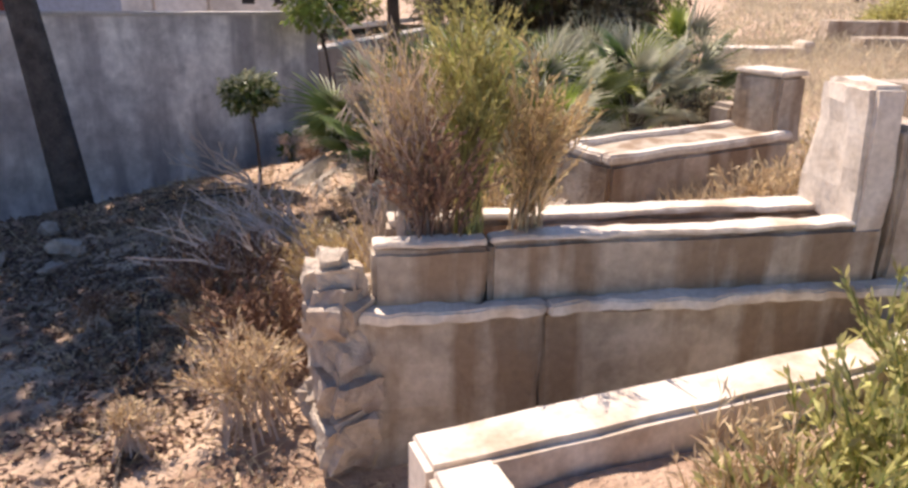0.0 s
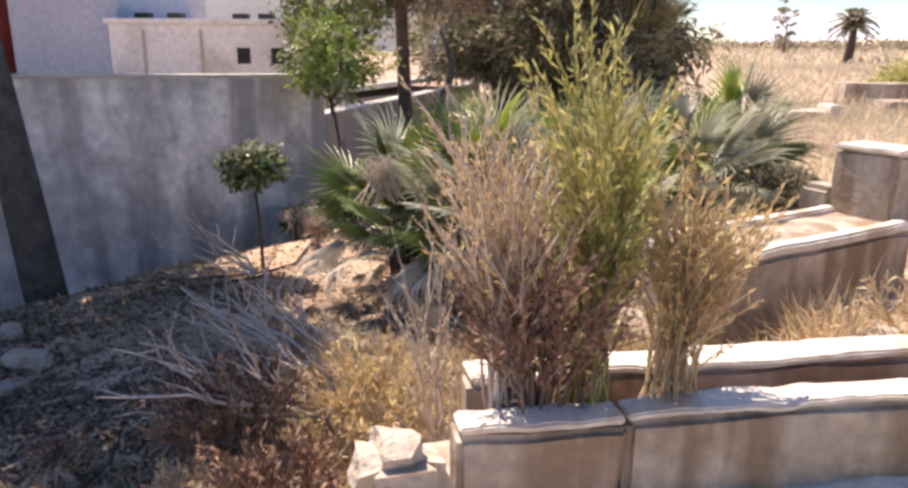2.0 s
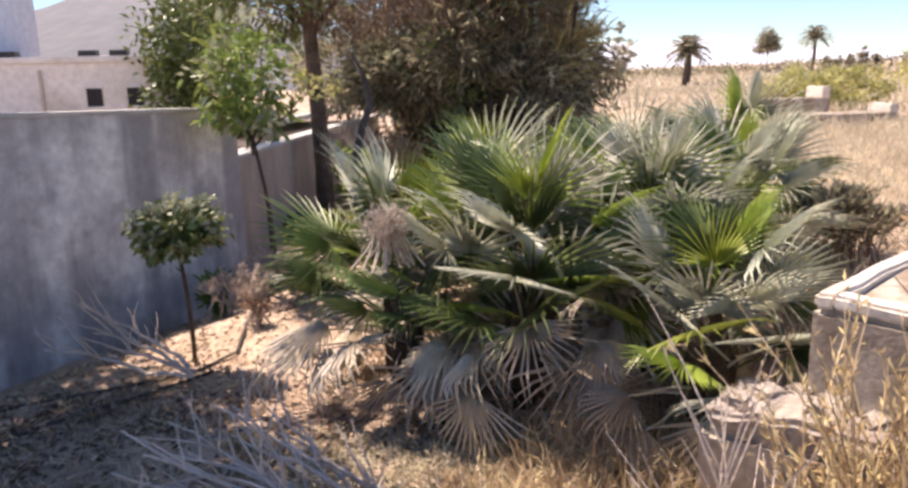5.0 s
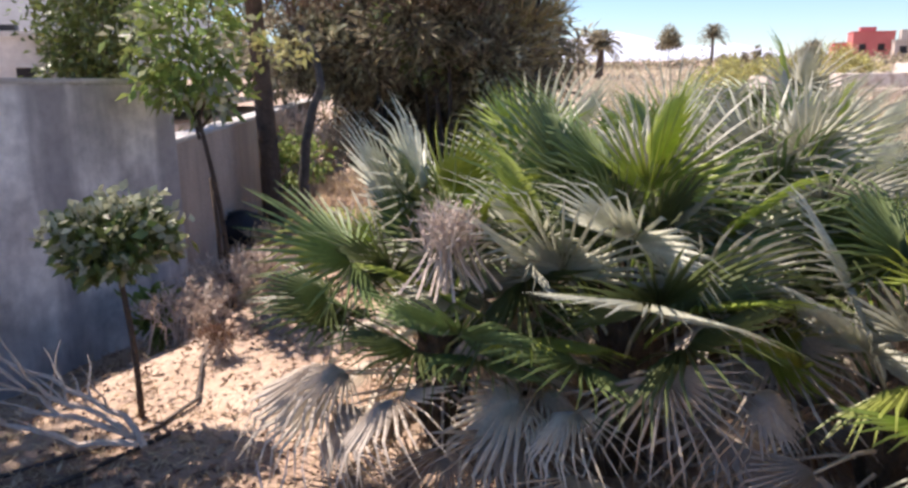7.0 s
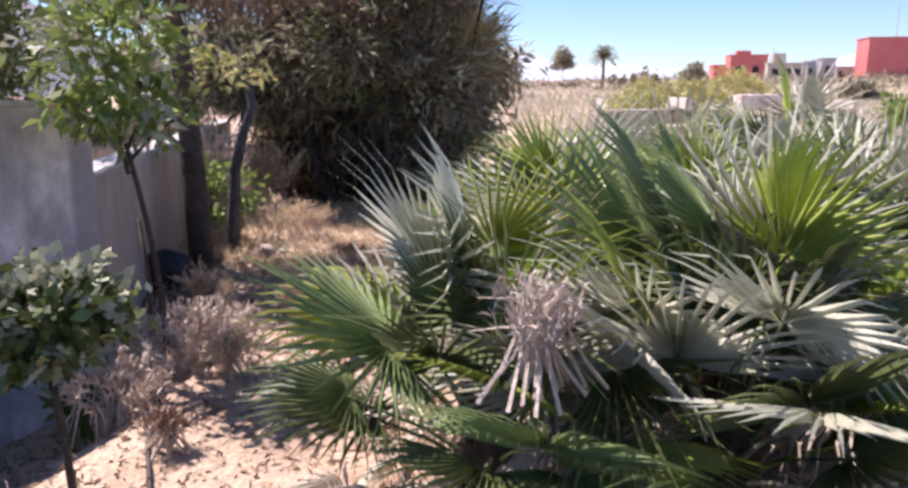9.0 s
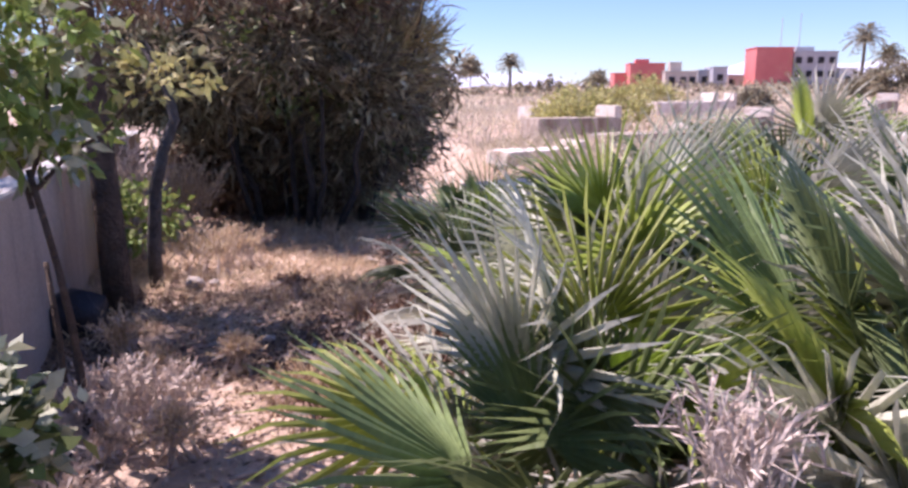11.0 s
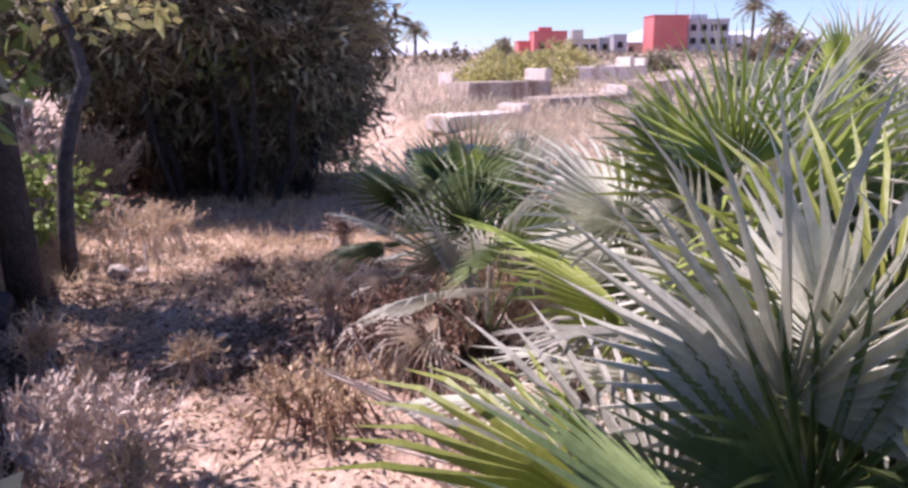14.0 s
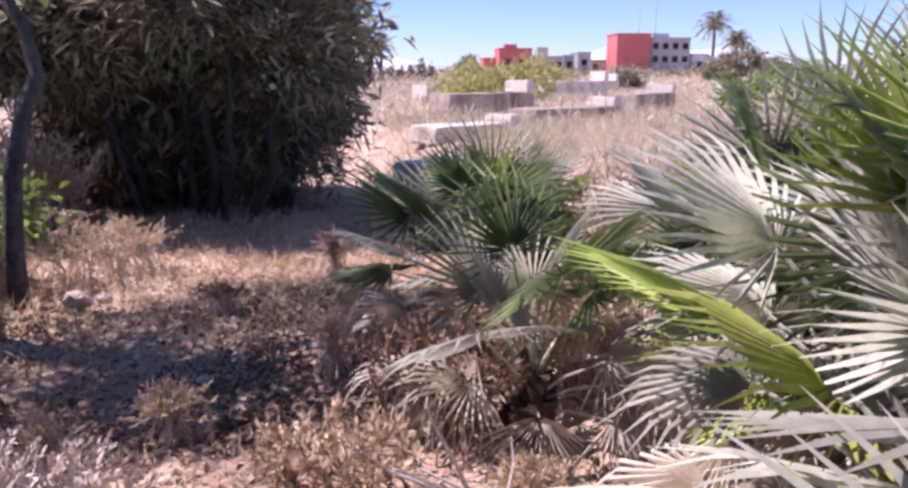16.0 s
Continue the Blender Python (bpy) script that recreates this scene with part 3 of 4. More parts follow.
# leaning dark tree by the wall, crown above the walk
tree("tree", "leaning dark-barked tree beside the grey boundary wall", -2.15, 2.26,
     [(curve_points((0, 0, -0.1), (-0.30, -0.2, 3.3), (0.04, 0, 0), 8, None), 0.14, 0.08),
      (curve_points((-0.55, -0.2, 2.9), (0.5, 0.3, 4.0), (0, 0, 0.2), 5, R1), 0.06, 0.02), (curve_points((-0.6, -0.2, 3.1), (-1.3, 0.5, 4.2), (0, 0, 0.2), 5, R1), 0.06, 0.02),
      (curve_points((-0.6, -0.2, 3.2), (0.3, -0.9, 4.3), (0, 0, 0.2), 5, R1), 0.05, 0.02), (curve_points((-0.5, -0.2, 2.7), (0.2, 0.9, 3.0), (0, 0, 0.1), 5, R1), 0.04, 0.012)],
     [("crown", *crown((-0.65, 0.0, 3.95), (1.3, 1.4, 0.9), 190, 70, 0.13, 0.06, M_LEAF, 21, 0.17), M_LEAF),
      # Unseen extra crown, added to widen the shade on the ground by the trunk.
      ("far_crown", *crown((-1.15, 1.0, 3.7), (0.95, 0.9, 0.7), 90, 70, 0.13, 0.06, M_LEAF, 23, 0.17), M_LEAF),
      ("low_foliage", *crown((0.3, 0.9, 2.75), (0.5, 0.5, 0.35), 12, 60, 0.10, 0.045, M_LEAF, 22, 0.12), M_LEAF)], M_BARK)

# clipped standard shrub
tree("topiary_shrub", "small ball-clipped shrub on a thin bare stem", -1.17, 3.32,
     [(curve_points((0, 0, -0.02), (-0.01, -0.03, 0.66), (0.015, 0, 0), 6), 0.014, 0.011), (curve_points((0, -0.03, 0.60), (0.12, 0.05, 0.84), (0, 0, 0), 4), 0.007, 0.003), (curve_points((0, -0.03, 0.60), (-0.12, 0.03, 0.86), (0, 0, 0), 4), 0.007, 0.003)],
     [("crown", *crown((0, -0.03, 0.79), (0.19, 0.19, 0.125), 66, 20, 0.055, 0.034, M_LEAF, 31, 0.035, 0.8, 0.2, 0.35), M_LEAF),
      ("pale_foliage", *crown((0, -0.03, 0.82), (0.19, 0.19, 0.125), 50, 11, 0.05, 0.032, M_LEAF_PALE, 32, 0.03, 0.9, 0.5, 0.8), M_LEAF_PALE)], M_BARK2)

# young broadleaf tree
tree("young_tree", "young broadleaf tree with a thin crooked stem", -1.32, 4.92,
     [(curve_points((0, 0, -0.02), (-0.10, 0.0, 1.35), (0.05, 0, 0), 8), 0.02, 0.012), (curve_points((-0.1, 0, 1.2), (-0.4, 0.1, 1.85), (0, 0, 0), 5, R1), 0.01, 0.004),
      (curve_points((-0.1, 0, 1.25), (0.42, 0.0, 1.68), (0, 0, 0.05), 5, R1), 0.01, 0.004), (curve_points((-0.1, 0, 1.3), (0.05, 0.1, 2.1), (0, 0, 0), 5, R1), 0.01, 0.004)],
     [("crown", *crown((-0.13, 0.0, 1.74), (0.31, 0.32, 0.44), 58, 18, 0.085, 0.042, M_GREEN, 41, 0.06, 0.7, 0.0, 0.3), M_GREEN),
      ("side_foliage", *crown((0.40, 0.0, 1.70), (0.22, 0.15, 0.09), 12, 12, 0.055, 0.03, M_YGREEN, 42, 0.04, 0.7, 0.0, 0.3), M_YGREEN),
      ("pale_foliage", *crown((-0.13, 0.0, 1.76), (0.31, 0.32, 0.44), 34, 7, 0.08, 0.04, M_LEAF_PALE, 43, 0.05, 0.7, 0.3, 0.7), M_LEAF_PALE)], M_BARK2)

# slim trees at the end of the low wall
tree("slim_tree", "straight slim brown-trunked tree with a rusty crown", -1.60, 7.09,
     [(curve_points((0, 0, -0.1), (-0.12, 0.0, 2.9), (0.02, 0, 0), 7), 0.10, 0.06), (curve_points((-0.1, 0, 2.0), (0.8, 0.4, 2.9), (0, 0, 0.1), 5, R1), 0.035, 0.012), (curve_points((-0.1, 0, 2.1), (-0.9, 0.3, 2.9), (0, 0, 0.1), 5, R1), 0.035, 0.012)],
     [("crown", *crown((0.1, 0.3, 2.75), (1.15, 0.9, 0.75), 110, 60, 0.13, 0.018, M_RUST, 51, 0.14), M_RUST),
      ("green_foliage", *crown((-0.5, 0.0, 2.35), (0.75, 0.6, 0.45), 45, 50, 0.09, 0.035, M_LEAF, 52, 0.12), M_LEAF)], M_BARK2)
tree("crooked_tree", "thin crooked dark sapling with light green leaves at its foot", -1.43, 7.56,
     [([(0, 0, -0.05), (0.0, 0, 0.35), (0.04, 0, 0.75), (0.12, 0, 1.05), (0.20, 0.05, 1.25), (0.16, 0.1, 1.5), (0.0, 0.2, 1.8)], 0.055, 0.03)],
     [("foliage", *crown((-0.12, 0.5, 0.45), (0.32, 0.28, 0.30), 26, 22, 0.08, 0.035, M_GREEN, 54, 0.06), M_GREEN)], M_BARK)


def great_tree():
    """Broad evergreen: hollow underside with stems and fill coloured dark for shade, feathery tips coloured sunlit."""
    x, y = -0.2, 10.45
    stems = [(curve_points((0, 0, -0.1), (0.1, 0.1, 3.2), (0.1, 0, 0), 8, R1), 0.13, 0.05)]
    for k in range(16):
        a = k * 2.4
        q = R1.uniform(0.15, 0.85)
        stems.append((curve_points((math.cos(a) * q * 0.9, math.sin(a) * q * 0.9 - 0.2, -0.05), (math.cos(a) * q * 1.8, math.sin(a) * q * 1.6 - 0.2, R1.uniform(1.4, 2.6)), (0.05, 0, 0), 6, R1), R1.uniform(0.025, 0.05), 0.015))
    lobes = ((-0.9, -0.5, 1.65, 0.62, M_OLIVE), (-0.2, -0.95, 2.0, 0.68, M_OLIVE), (0.5, -0.75, 1.55, 0.6, M_OLIVE), (0.75, -0.25, 1.1, 0.52, M_OLIVE), (0.68, -0.1, 2.0, 0.55, M_OLIVE_LIT), (0.5, -0.4, 2.8, 0.75, M_OLIVE), (-0.55, -0.4, 2.8, 0.8, M_RUST), (-1.3, 0.0, 2.5, 0.8, M_RUST), (0.0, 0.3, 3.6, 0.9, M_OLIVE), (-1.95, -0.3, 1.7, 0.7, M_OLIVE), (-1.35, -0.5, 1.55, 0.5, M_OLIVE), (0.7, 0.2, 2.8, 0.5, M_OLIVE_LIT), (0.2, -0.9, 2.55, 0.5, M_RUST))
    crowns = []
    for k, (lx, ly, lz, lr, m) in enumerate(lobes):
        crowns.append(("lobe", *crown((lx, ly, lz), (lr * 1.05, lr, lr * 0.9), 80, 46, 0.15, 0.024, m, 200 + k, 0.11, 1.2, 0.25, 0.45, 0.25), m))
        crowns.append(("leaf_spray", *crown((lx, ly, lz + 0.05), (lr * 1.1, lr * 1.05, lr), 44, 12, 0.09, 0.040, M_LEAF_PALE, 230 + k, 0.08, 1.0, 0.3, 0.85), M_LEAF_PALE if k % 2 == 0 else M_LEAF))
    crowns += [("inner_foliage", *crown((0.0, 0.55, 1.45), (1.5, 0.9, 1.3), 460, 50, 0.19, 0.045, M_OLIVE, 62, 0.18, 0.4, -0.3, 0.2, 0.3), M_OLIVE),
               # Right-hand tips use the lit copy, so their sunshine is partly coloured in.
               ("sunlit_foliage", *crown((0.15, -0.1, 1.9), (1.15, 1.15, 1.4), 150, 40, 0.34, 0.016, M_OLIVE_LIT, 64, 0.09, 1.2, 1.2, 0.8, 0.2, lambda c: (c[:, 0] > 0.45) & (c[:, 2] > -0.5)), M_OLIVE_LIT),
               ("skirt", *crown((0.6, 0.1, 0.65), (0.6, 0.8, 0.65), 110, 50, 0.16, 0.02, M_OLIVE, 65, 0.12, 0.8, 0.2, 0.4), M_OLIVE),
               # Dark needles packed behind the stems, standing in for the hollow's shade.
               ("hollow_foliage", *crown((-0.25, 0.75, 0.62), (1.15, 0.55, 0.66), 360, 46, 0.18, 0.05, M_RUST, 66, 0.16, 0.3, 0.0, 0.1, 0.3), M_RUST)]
    tree("evergreen_tree", "broad shaggy evergreen, hollow underside coloured dark as in shade, tips coloured sunlit", x, y, stems, crowns, M_BARK_SHADED)


great_tree()


def weed(name, label, x, y, h, spread, stems, leaves, leaf_len, leaf_w, stem_mat, leaf_mat, seed, lean=(0, 0), lowest=0.25, base_r=0.12, kind_cat="shrub", z=None):
    """A tall dry weed: thin arching side-branched stems with many small leaves or seeds along them."""
    g = np.random.default_rng(seed)
    r = random.Random(seed)
    t = thing(name, label, kind_cat, (x, y, (gz(x, y) if z is None else z) - 0.01))
    tubes, bases, ways = [], [], []
    for s in range(stems):
        a = r.uniform(0, 2 * math.pi)
        q = spread * math.sqrt(r.random())
        b0 = Vector((math.cos(a) * base_r * r.random(), math.sin(a) * base_r * r.random(), 0))
        tip = Vector((math.cos(a) * q + lean[0], math.sin(a) * q + lean[1], h * r.uniform(0.65, 1.05) * (1 - 0.25 * (q / max(spread, 0.01)) ** 2)))
        pts = curve_points(b0, tip, (-math.cos(a) * 0.08, -math.sin(a) * 0.08, 0.06), 6, r)
        tubes.append(tube(pts, [0.006, 0.005, 0.004, 0.003, 0.0022, 0.001], 3, False))
        for k in range(5):
            u = r.uniform(0.3, 0.9)
            i = min(int(u * 5), 4)
            p = pts[i].lerp(pts[i + 1], u * 5 - i)
            e = p + (tip - b0).normalized() * h * 0.16 + Vector((r.uniform(-1, 1), r.uniform(-1, 1), r.uniform(0, 0.8))) * h * 0.12
            tubes.append(tube([p, p.lerp(e, 0.5) + Vector((0, 0, 0.01)), e], [0.0025, 0.002, 0.001], 3, False))
            m = leaves // 6
            w = g.random((m, 1))
            bases.append(np.array(p) * (1 - w) + np.array(e) * w)
            ways.append(np.tile(np.array(e - p), (m, 1)) * 3 + g.normal(size=(m, 3)) * 0.25 * h)
        m = leaves // 6
        w = lowest + (1 - lowest) * g.random(m)
        P = np.array([tuple(p) for p in pts])
        idx = np.minimum((w * 5).astype(int), 4)
        fr = (w * 5 - idx)[:, None]
        bases.append(P[idx] * (1 - fr) + P[idx + 1] * fr)
        ways.append(np.tile(np.array(tip - b0), (m, 1)) + g.normal(size=(m, 3)) * 0.45 * h)
    child("branchwork", mesh_of("branchwork", *joined(tubes), stem_mat), t)
    bs, ws = np.concatenate(bases), np.concatenate(ways)
    child("foliage", fast_mesh("foliage", *blades(bs, ws, leaf_len * (0.5 + g.random(len(bs))), leaf_w, 0.2, 1.0, g), leaf_mat), t)
    return t


weed("dry_shrub", "tall straw-coloured dry weed rooted in the tomb's earth bed", 1.63, 0.31, 0.92, 0.26, 40, 80, 0.024, 0.0055, M_TWIG, M_TAN, 71, (-0.10, 0.10), lowest=0.2, base_r=0.10, z=0.70)
weed("dry_shrub", "brown seeded dry shrub at the tomb's end", 1.68, 0.33, 0.55, 0.30, 44, 60, 0.022, 0.010, M_BROWNTWIG, M_BROWNTWIG, 72, base_r=0.14, z=0.70)
weed("green_weed", "tall yellow-green feathery weed rooted in the tomb's earth bed", 1.80, 0.40, 1.12, 0.20, 36, 150, 0.034, 0.007, M_YGREEN, M_YGREEN, 73, (0.0, 0.08), z=0.70)
weed("yellow_weed", "yellow dry feathery weed rooted in the tomb's earth bed", 1.97, 0.45, 0.72, 0.22, 40, 120, 0.030, 0.006, M_STRAW, M_TAN, 74, (0.05, 0.1), z=0.70)
weed("dry_shrub", "tall tan feathery dry weed behind the two-tier tomb", 1.56, 0.92, 1.20, 0.36, 44, 130, 0.030, 0.006, M_STRAW, M_TAN, 103, (0.05, 0.1), base_r=0.16)
weed("dry_shrub", "dry brown-leaved weed behind the two-tier tomb", 1.62, 1.05, 0.95, 0.32, 30, 70, 0.026, 0.011, M_BROWNTWIG, M_STRAW, 104, (0.05, 0.1), base_r=0.16)
weed("dry_shrub", "low straw-coloured dry weed beside the broken grave", 1.10, 1.25, 0.16, 0.4, 50, 50, 0.045, 0.008, M_STRAW, M_STRAW, 75, lowest=0.1, base_r=0.3)
weed("dry_shrub", "low pale straw heap beside the dead branches", 0.80, 1.25, 0.40, 0.45, 80, 60, 0.045, 0.008, M_TWIG, M_TAN, 98, (-0.1, 0), lowest=0.1, base_r=0.35)
weed("dry_shrub", "low brown dry brush in the shade", 0.80, 0.50, 0.40, 0.42, 54, 40, 0.04, 0.014, M_BROWNTWIG, M_BROWNTWIG, 76, lowest=0.1, base_r=0.3)
weed("dry_shrub", "low pale dry brush beside the tomb's corner", 0.98, 0.12, 0.42, 0.30, 46, 42, 0.04, 0.010, M_TWIG, M_STRAW, 77, lowest=0.1, base_r=0.25)
weed("dry_shrub", "low brown dry brush in the shade", 0.25, 1.0, 0.40, 0.45, 46, 36, 0.04, 0.013, M_BROWNTWIG, M_BROWNTWIG, 78, lowest=0.1, base_r=0.35)
weed("dry_shrub", "pinkish dry twiggy brush between fan palms", 1.25, 6.05, 0.85, 0.5, 70, 40, 0.035, 0.010, M_TWIG, M_STRAW, 79, base_r=0.3)
weed("dry_shrub", "bare pale arching stems at the tomb's end", 1.42, 0.62, 1.20, 0.20, 9, 18, 0.03, 0.006, M_TWIG, M_STRAW, 100, (-0.30, 0.2), lowest=0.5)
weed("dry_shrub", "pinkish dry flower clump standing in the fan palm", 0.14, 2.70, 0.24, 0.19, 26, 40, 0.035, 0.005, M_TWIG, M_TWIG, 101, lowest=0.2, base_r=0.17, z=0.76)
weed("dry_shrub", "large pinkish dry brush behind the small fan palm", 1.95, 6.3, 0.80, 0.55, 90, 44, 0.04, 0.010, M_TWIG, M_STRAW, 97, base_r=0.4)
weed("dry_shrub", "pale dry brush among dead fan leaves", 0.62, 5.55, 0.5, 0.4, 70, 44, 0.04, 0.009, M_TWIG, M_STRAW, 99, lowest=0.1, base_r=0.3)
weed("dry_shrub", "low brown dry brush below the fan palm", 0.12, 5.3, 0.42, 0.35, 46, 40, 0.04, 0.012, M_BROWNTWIG, M_BROWNTWIG, 81, lowest=0.1, base_r=0.3)
weed("dry_shrub", "pale grey dry brush beside the path", -1.20, 5.0, 0.36, 0.48, 120, 42, 0.035, 0.010, M_TWIG, M_TWIG, 82, lowest=0.1, base_r=0.4)
weed("dry_shrub", "pale grey dry brush beside the path", -1.35, 4.35, 0.30, 0.35, 40, 40, 0.035, 0.010, M_TWIG, M_TWIG, 83, lowest=0.1, base_r=0.3)
weed("dry_shrub", "pale grey dry brush below the slim trees", -1.0, 8.1, 0.35, 0.5, 60, 40, 0.04, 0.010, M_TWIG, M_STRAW, 84, lowest=0.1, base_r=0.5)
weed("dry_shrub", "low brown dry brush in tree shade", -0.35, 5.0, 0.25, 0.35, 40, 36, 0.035, 0.012, M_BROWNTWIG, M_STRAW, 85, lowest=0.1, base_r=0.3)
weed("dry_shrub", "grey dry bush at the low wall's end", -1.95, 9.0, 0.95, 0.5, 60, 60, 0.05, 0.014, M_TWIG, M_TWIG, 95, lowest=0.1, base_r=0.3)
weed("dry_shrub", "grey dry bush below the evergreen", -1.5, 9.6, 0.8, 0.5, 60, 60, 0.05, 0.014, M_TWIG, M_STRAW, 96, lowest=0.1, base_r=0.3)
for k, (x, y, h) in enumerate(((-1.05, 3.95, 0.16), (-0.95, 4.7, 0.2), (-1.15, 5.7, 0.3), (-0.2, 3.9, 0.15), (-0.75, 5.65, 0.2), (-0.1, 6.0, 0.3), (0.3, 7.6, 0.3), (0.15, 4.75, 0.22), (-1.4, 6.1, 0.35), (-0.45, 7.0, 0.14), (0.4, 0.5, 0.25), (0.65, -0.2, 0.2), (-0.3, 0.6, 0.14), (0.1, 1.7, 0.2), (0.55, 1.85, 0.22), (0.9, 1.7, 0.25), (-0.35, 2.2, 0.12))):
    weed("dry_tuft", "small pale dry tuft on sandy soil", x, y, h, 0.18, 26, 30, 0.035, 0.008, M_TWIG, M_STRAW if k % 3 else M_BROWNTWIG, 120 + k, lowest=0.05, base_r=0.12, kind_cat="grass")
weed("green_weed", "small broadleaf green shoot by the path", -1.62, 4.55, 0.42, 0.16, 14, 60, 0.07, 0.03, M_GREEN, M_GREEN, 86)
weed("green_weed", "bright green weeds in the grave bed", 3.15, -0.10, 0.80, 0.36, 44, 70, 0.05, 0.016, M_GREEN, M_YGREEN, 87, base_r=0.25)
weed("green_weed", "bright green weeds in the grave bed", 3.45, 0.35, 1.0, 0.40, 50, 70, 0.05, 0.016, M_GREEN, M_YGREEN, 88, base_r=0.25)
weed("green_weed", "bright green weeds in the grave bed", 2.95, -0.50, 0.68, 0.30, 44, 70, 0.045, 0.015, M_GREEN, M_YGREEN, 89, base_r=0.2)
weed("dry_shrub", "straw tufts in the grave bed", 2.82, -0.2, 0.62, 0.24, 40, 60, 0.06, 0.007, M_STRAW, M_STRAW, 94, base_r=0.2)
weed("green_weed", "green weeds between two tombs", 2.0, 1.2, 0.40, 0.3, 30, 70, 0.05, 0.010, M_STRAW, M_YGREEN, 90, base_r=0.2)
weed("dry_shrub", "straw-coloured weeds by the slab tomb", 2.95, 1.7, 0.42, 0.4, 40, 60, 0.05, 0.009, M_STRAW, M_STRAW, 91, base_r=0.3)
weed("dry_shrub", "straw-coloured weeds in front of the headstone", 3.3, 2.2, 0.50, 0.35, 40, 60, 0.05, 0.009, M_STRAW, M_TAN, 92, base_r=0.3)
weed("dry_shrub", "grey brown scrub behind the slab tomb", 2.43, 3.9, 0.42, 0.35, 50, 60, 0.05, 0.014, M_BROWNTWIG, M_OLIVE, 93, base_r=0.25)


def crooked(a, b, n, wander, r):
    """Points from a to b that wander like a weathered branch."""
    a, b = Vector(a), Vector(b)
    drift, out = Vector((0, 0, 0)), [a]
    for i in range(1, n):
        drift += Vector((r.uniform(-1, 1), r.uniform(-1, 1), r.uniform(-0.6, 0.8))) * wander
        out.append(a.lerp(b, i / (n - 1)) + drift)
    for p in out:
        p.z = max(p.z, 0.015)
    return out


def dead_branches(x, y, rz, length, seed, arms=7, fan=42):
    """A fallen bare bush: crooked arms spread from one root, with forked twigs."""
    r = random.Random(seed)
    t = thing("dead_branch", "bleached bare dead branch lying on dry litter", "branch", (x, y, gz(x, y)), rz)
    for k in range(arms):
        a = radians(r.uniform(-fan, fan))
        l = length * r.uniform(0.55, 1.0)
        pts = crooked((r.uniform(-0.05, 0.05), r.uniform(-0.1, 0.1), 0.06), (math.cos(a) * l, math.sin(a) * l, r.uniform(0.08, 0.46)), 11, 0.030, r)
        arm = child("arm", mesh_of("arm", *tube(pts, [0.014 - 0.001 * i for i in range(11)], 5), M_TWIG), t)
        for j in range(6):
            i = r.randrange(3, 10)
            ahead = (pts[i + 1] - pts[i - 1]).normalized()
            q = pts[i] + ahead * r.uniform(0.04, 0.16) + Vector((r.uniform(-0.14, 0.14), r.uniform(-0.14, 0.14), r.uniform(0.0, 0.20)))
            child("twig", mesh_of("twig", *tube(crooked(pts[i], q, 5, 0.012, r), [0.006, 0.005, 0.004, 0.003, 0.0015], 4), M_TWIG), arm)


dead_branches(0.75, 1.48, 178, 1.35, 1, 9)
dead_branches(0.60, 1.36, 192, 1.05, 2)
dead_branches(0.65, 1.60, 168, 1.25, 5)
dead_branches(-1.0, 2.95, 200, 0.7, 3, 4)
dead_branches(0.05, 4.2, 205, 0.5, 4, 4)


def hose(points, name="hose", label="thin dark irrigation hose snaking over the soil"):
    v, f = tube([(x, y, gz(x, y) + 0.012) for x, y in points], [0.010] * len(points), 5)
    tagged(new(name, mesh_of(name, v, f, M_HOSE, True)), label, "hose")


hose([(-2.3, 2.15), (-2.0, 2.42), (-1.7, 2.62), (-1.42, 2.81), (-1.2, 3.02), (-1.05, 3.2), (-1.0, 3.5), (-1.15, 4.0), (-1.25, 4.6)])
hose([(-1.6, 2.2), (-1.35, 2.55), (-1.15, 2.85), (-0.98, 3.15)], label="thin dark hose lying on sandy soil")
v, f = tube([(-0.75, 4.5, 0.01), (-0.5, 4.45, 0.09), (-0.3, 4.25, 0.12), (-0.22, 4.0, 0.02)], [0.008, 0.009, 0.008, 0.006], 5)
tagged(new("stick", mesh_of("stick", v, f, M_TWIG, True)), "curved dry stick lying on bare sand", "stick")
hose([(0.95, -0.65), (0.82, -0.46), (0.5, -0.05), (0.13, 0.44), (-0.17, 0.74), (-0.5, 1.2)], label="thin dark hose across the path")
for x, y, h in ((-1.47, 5.22, 0.72),):
    v, f = tube([(x, y, gz(x, y) - 0.03), (x + 0.01, y, h * 0.5), (x - 0.015, y + 0.01, h)], [0.016, 0.014, 0.012], 6)
    tagged(new("stake", mesh_of("stake", v, f, M_BARK2, True)), "thin weathered wooden stake stuck upright in soil", "stake")
bm = stone_bm(0.2, 17, 0.8)
bag = part("bag", bm, M_BLACK, None, smooth=True)
bag.matrix_basis = pose(-1.78, 6.65, gz(-1.78, 6.65) + 0.12, 0, 0, 30)
tagged(bag, "crumpled black plastic bag at the wall's foot", "bag")

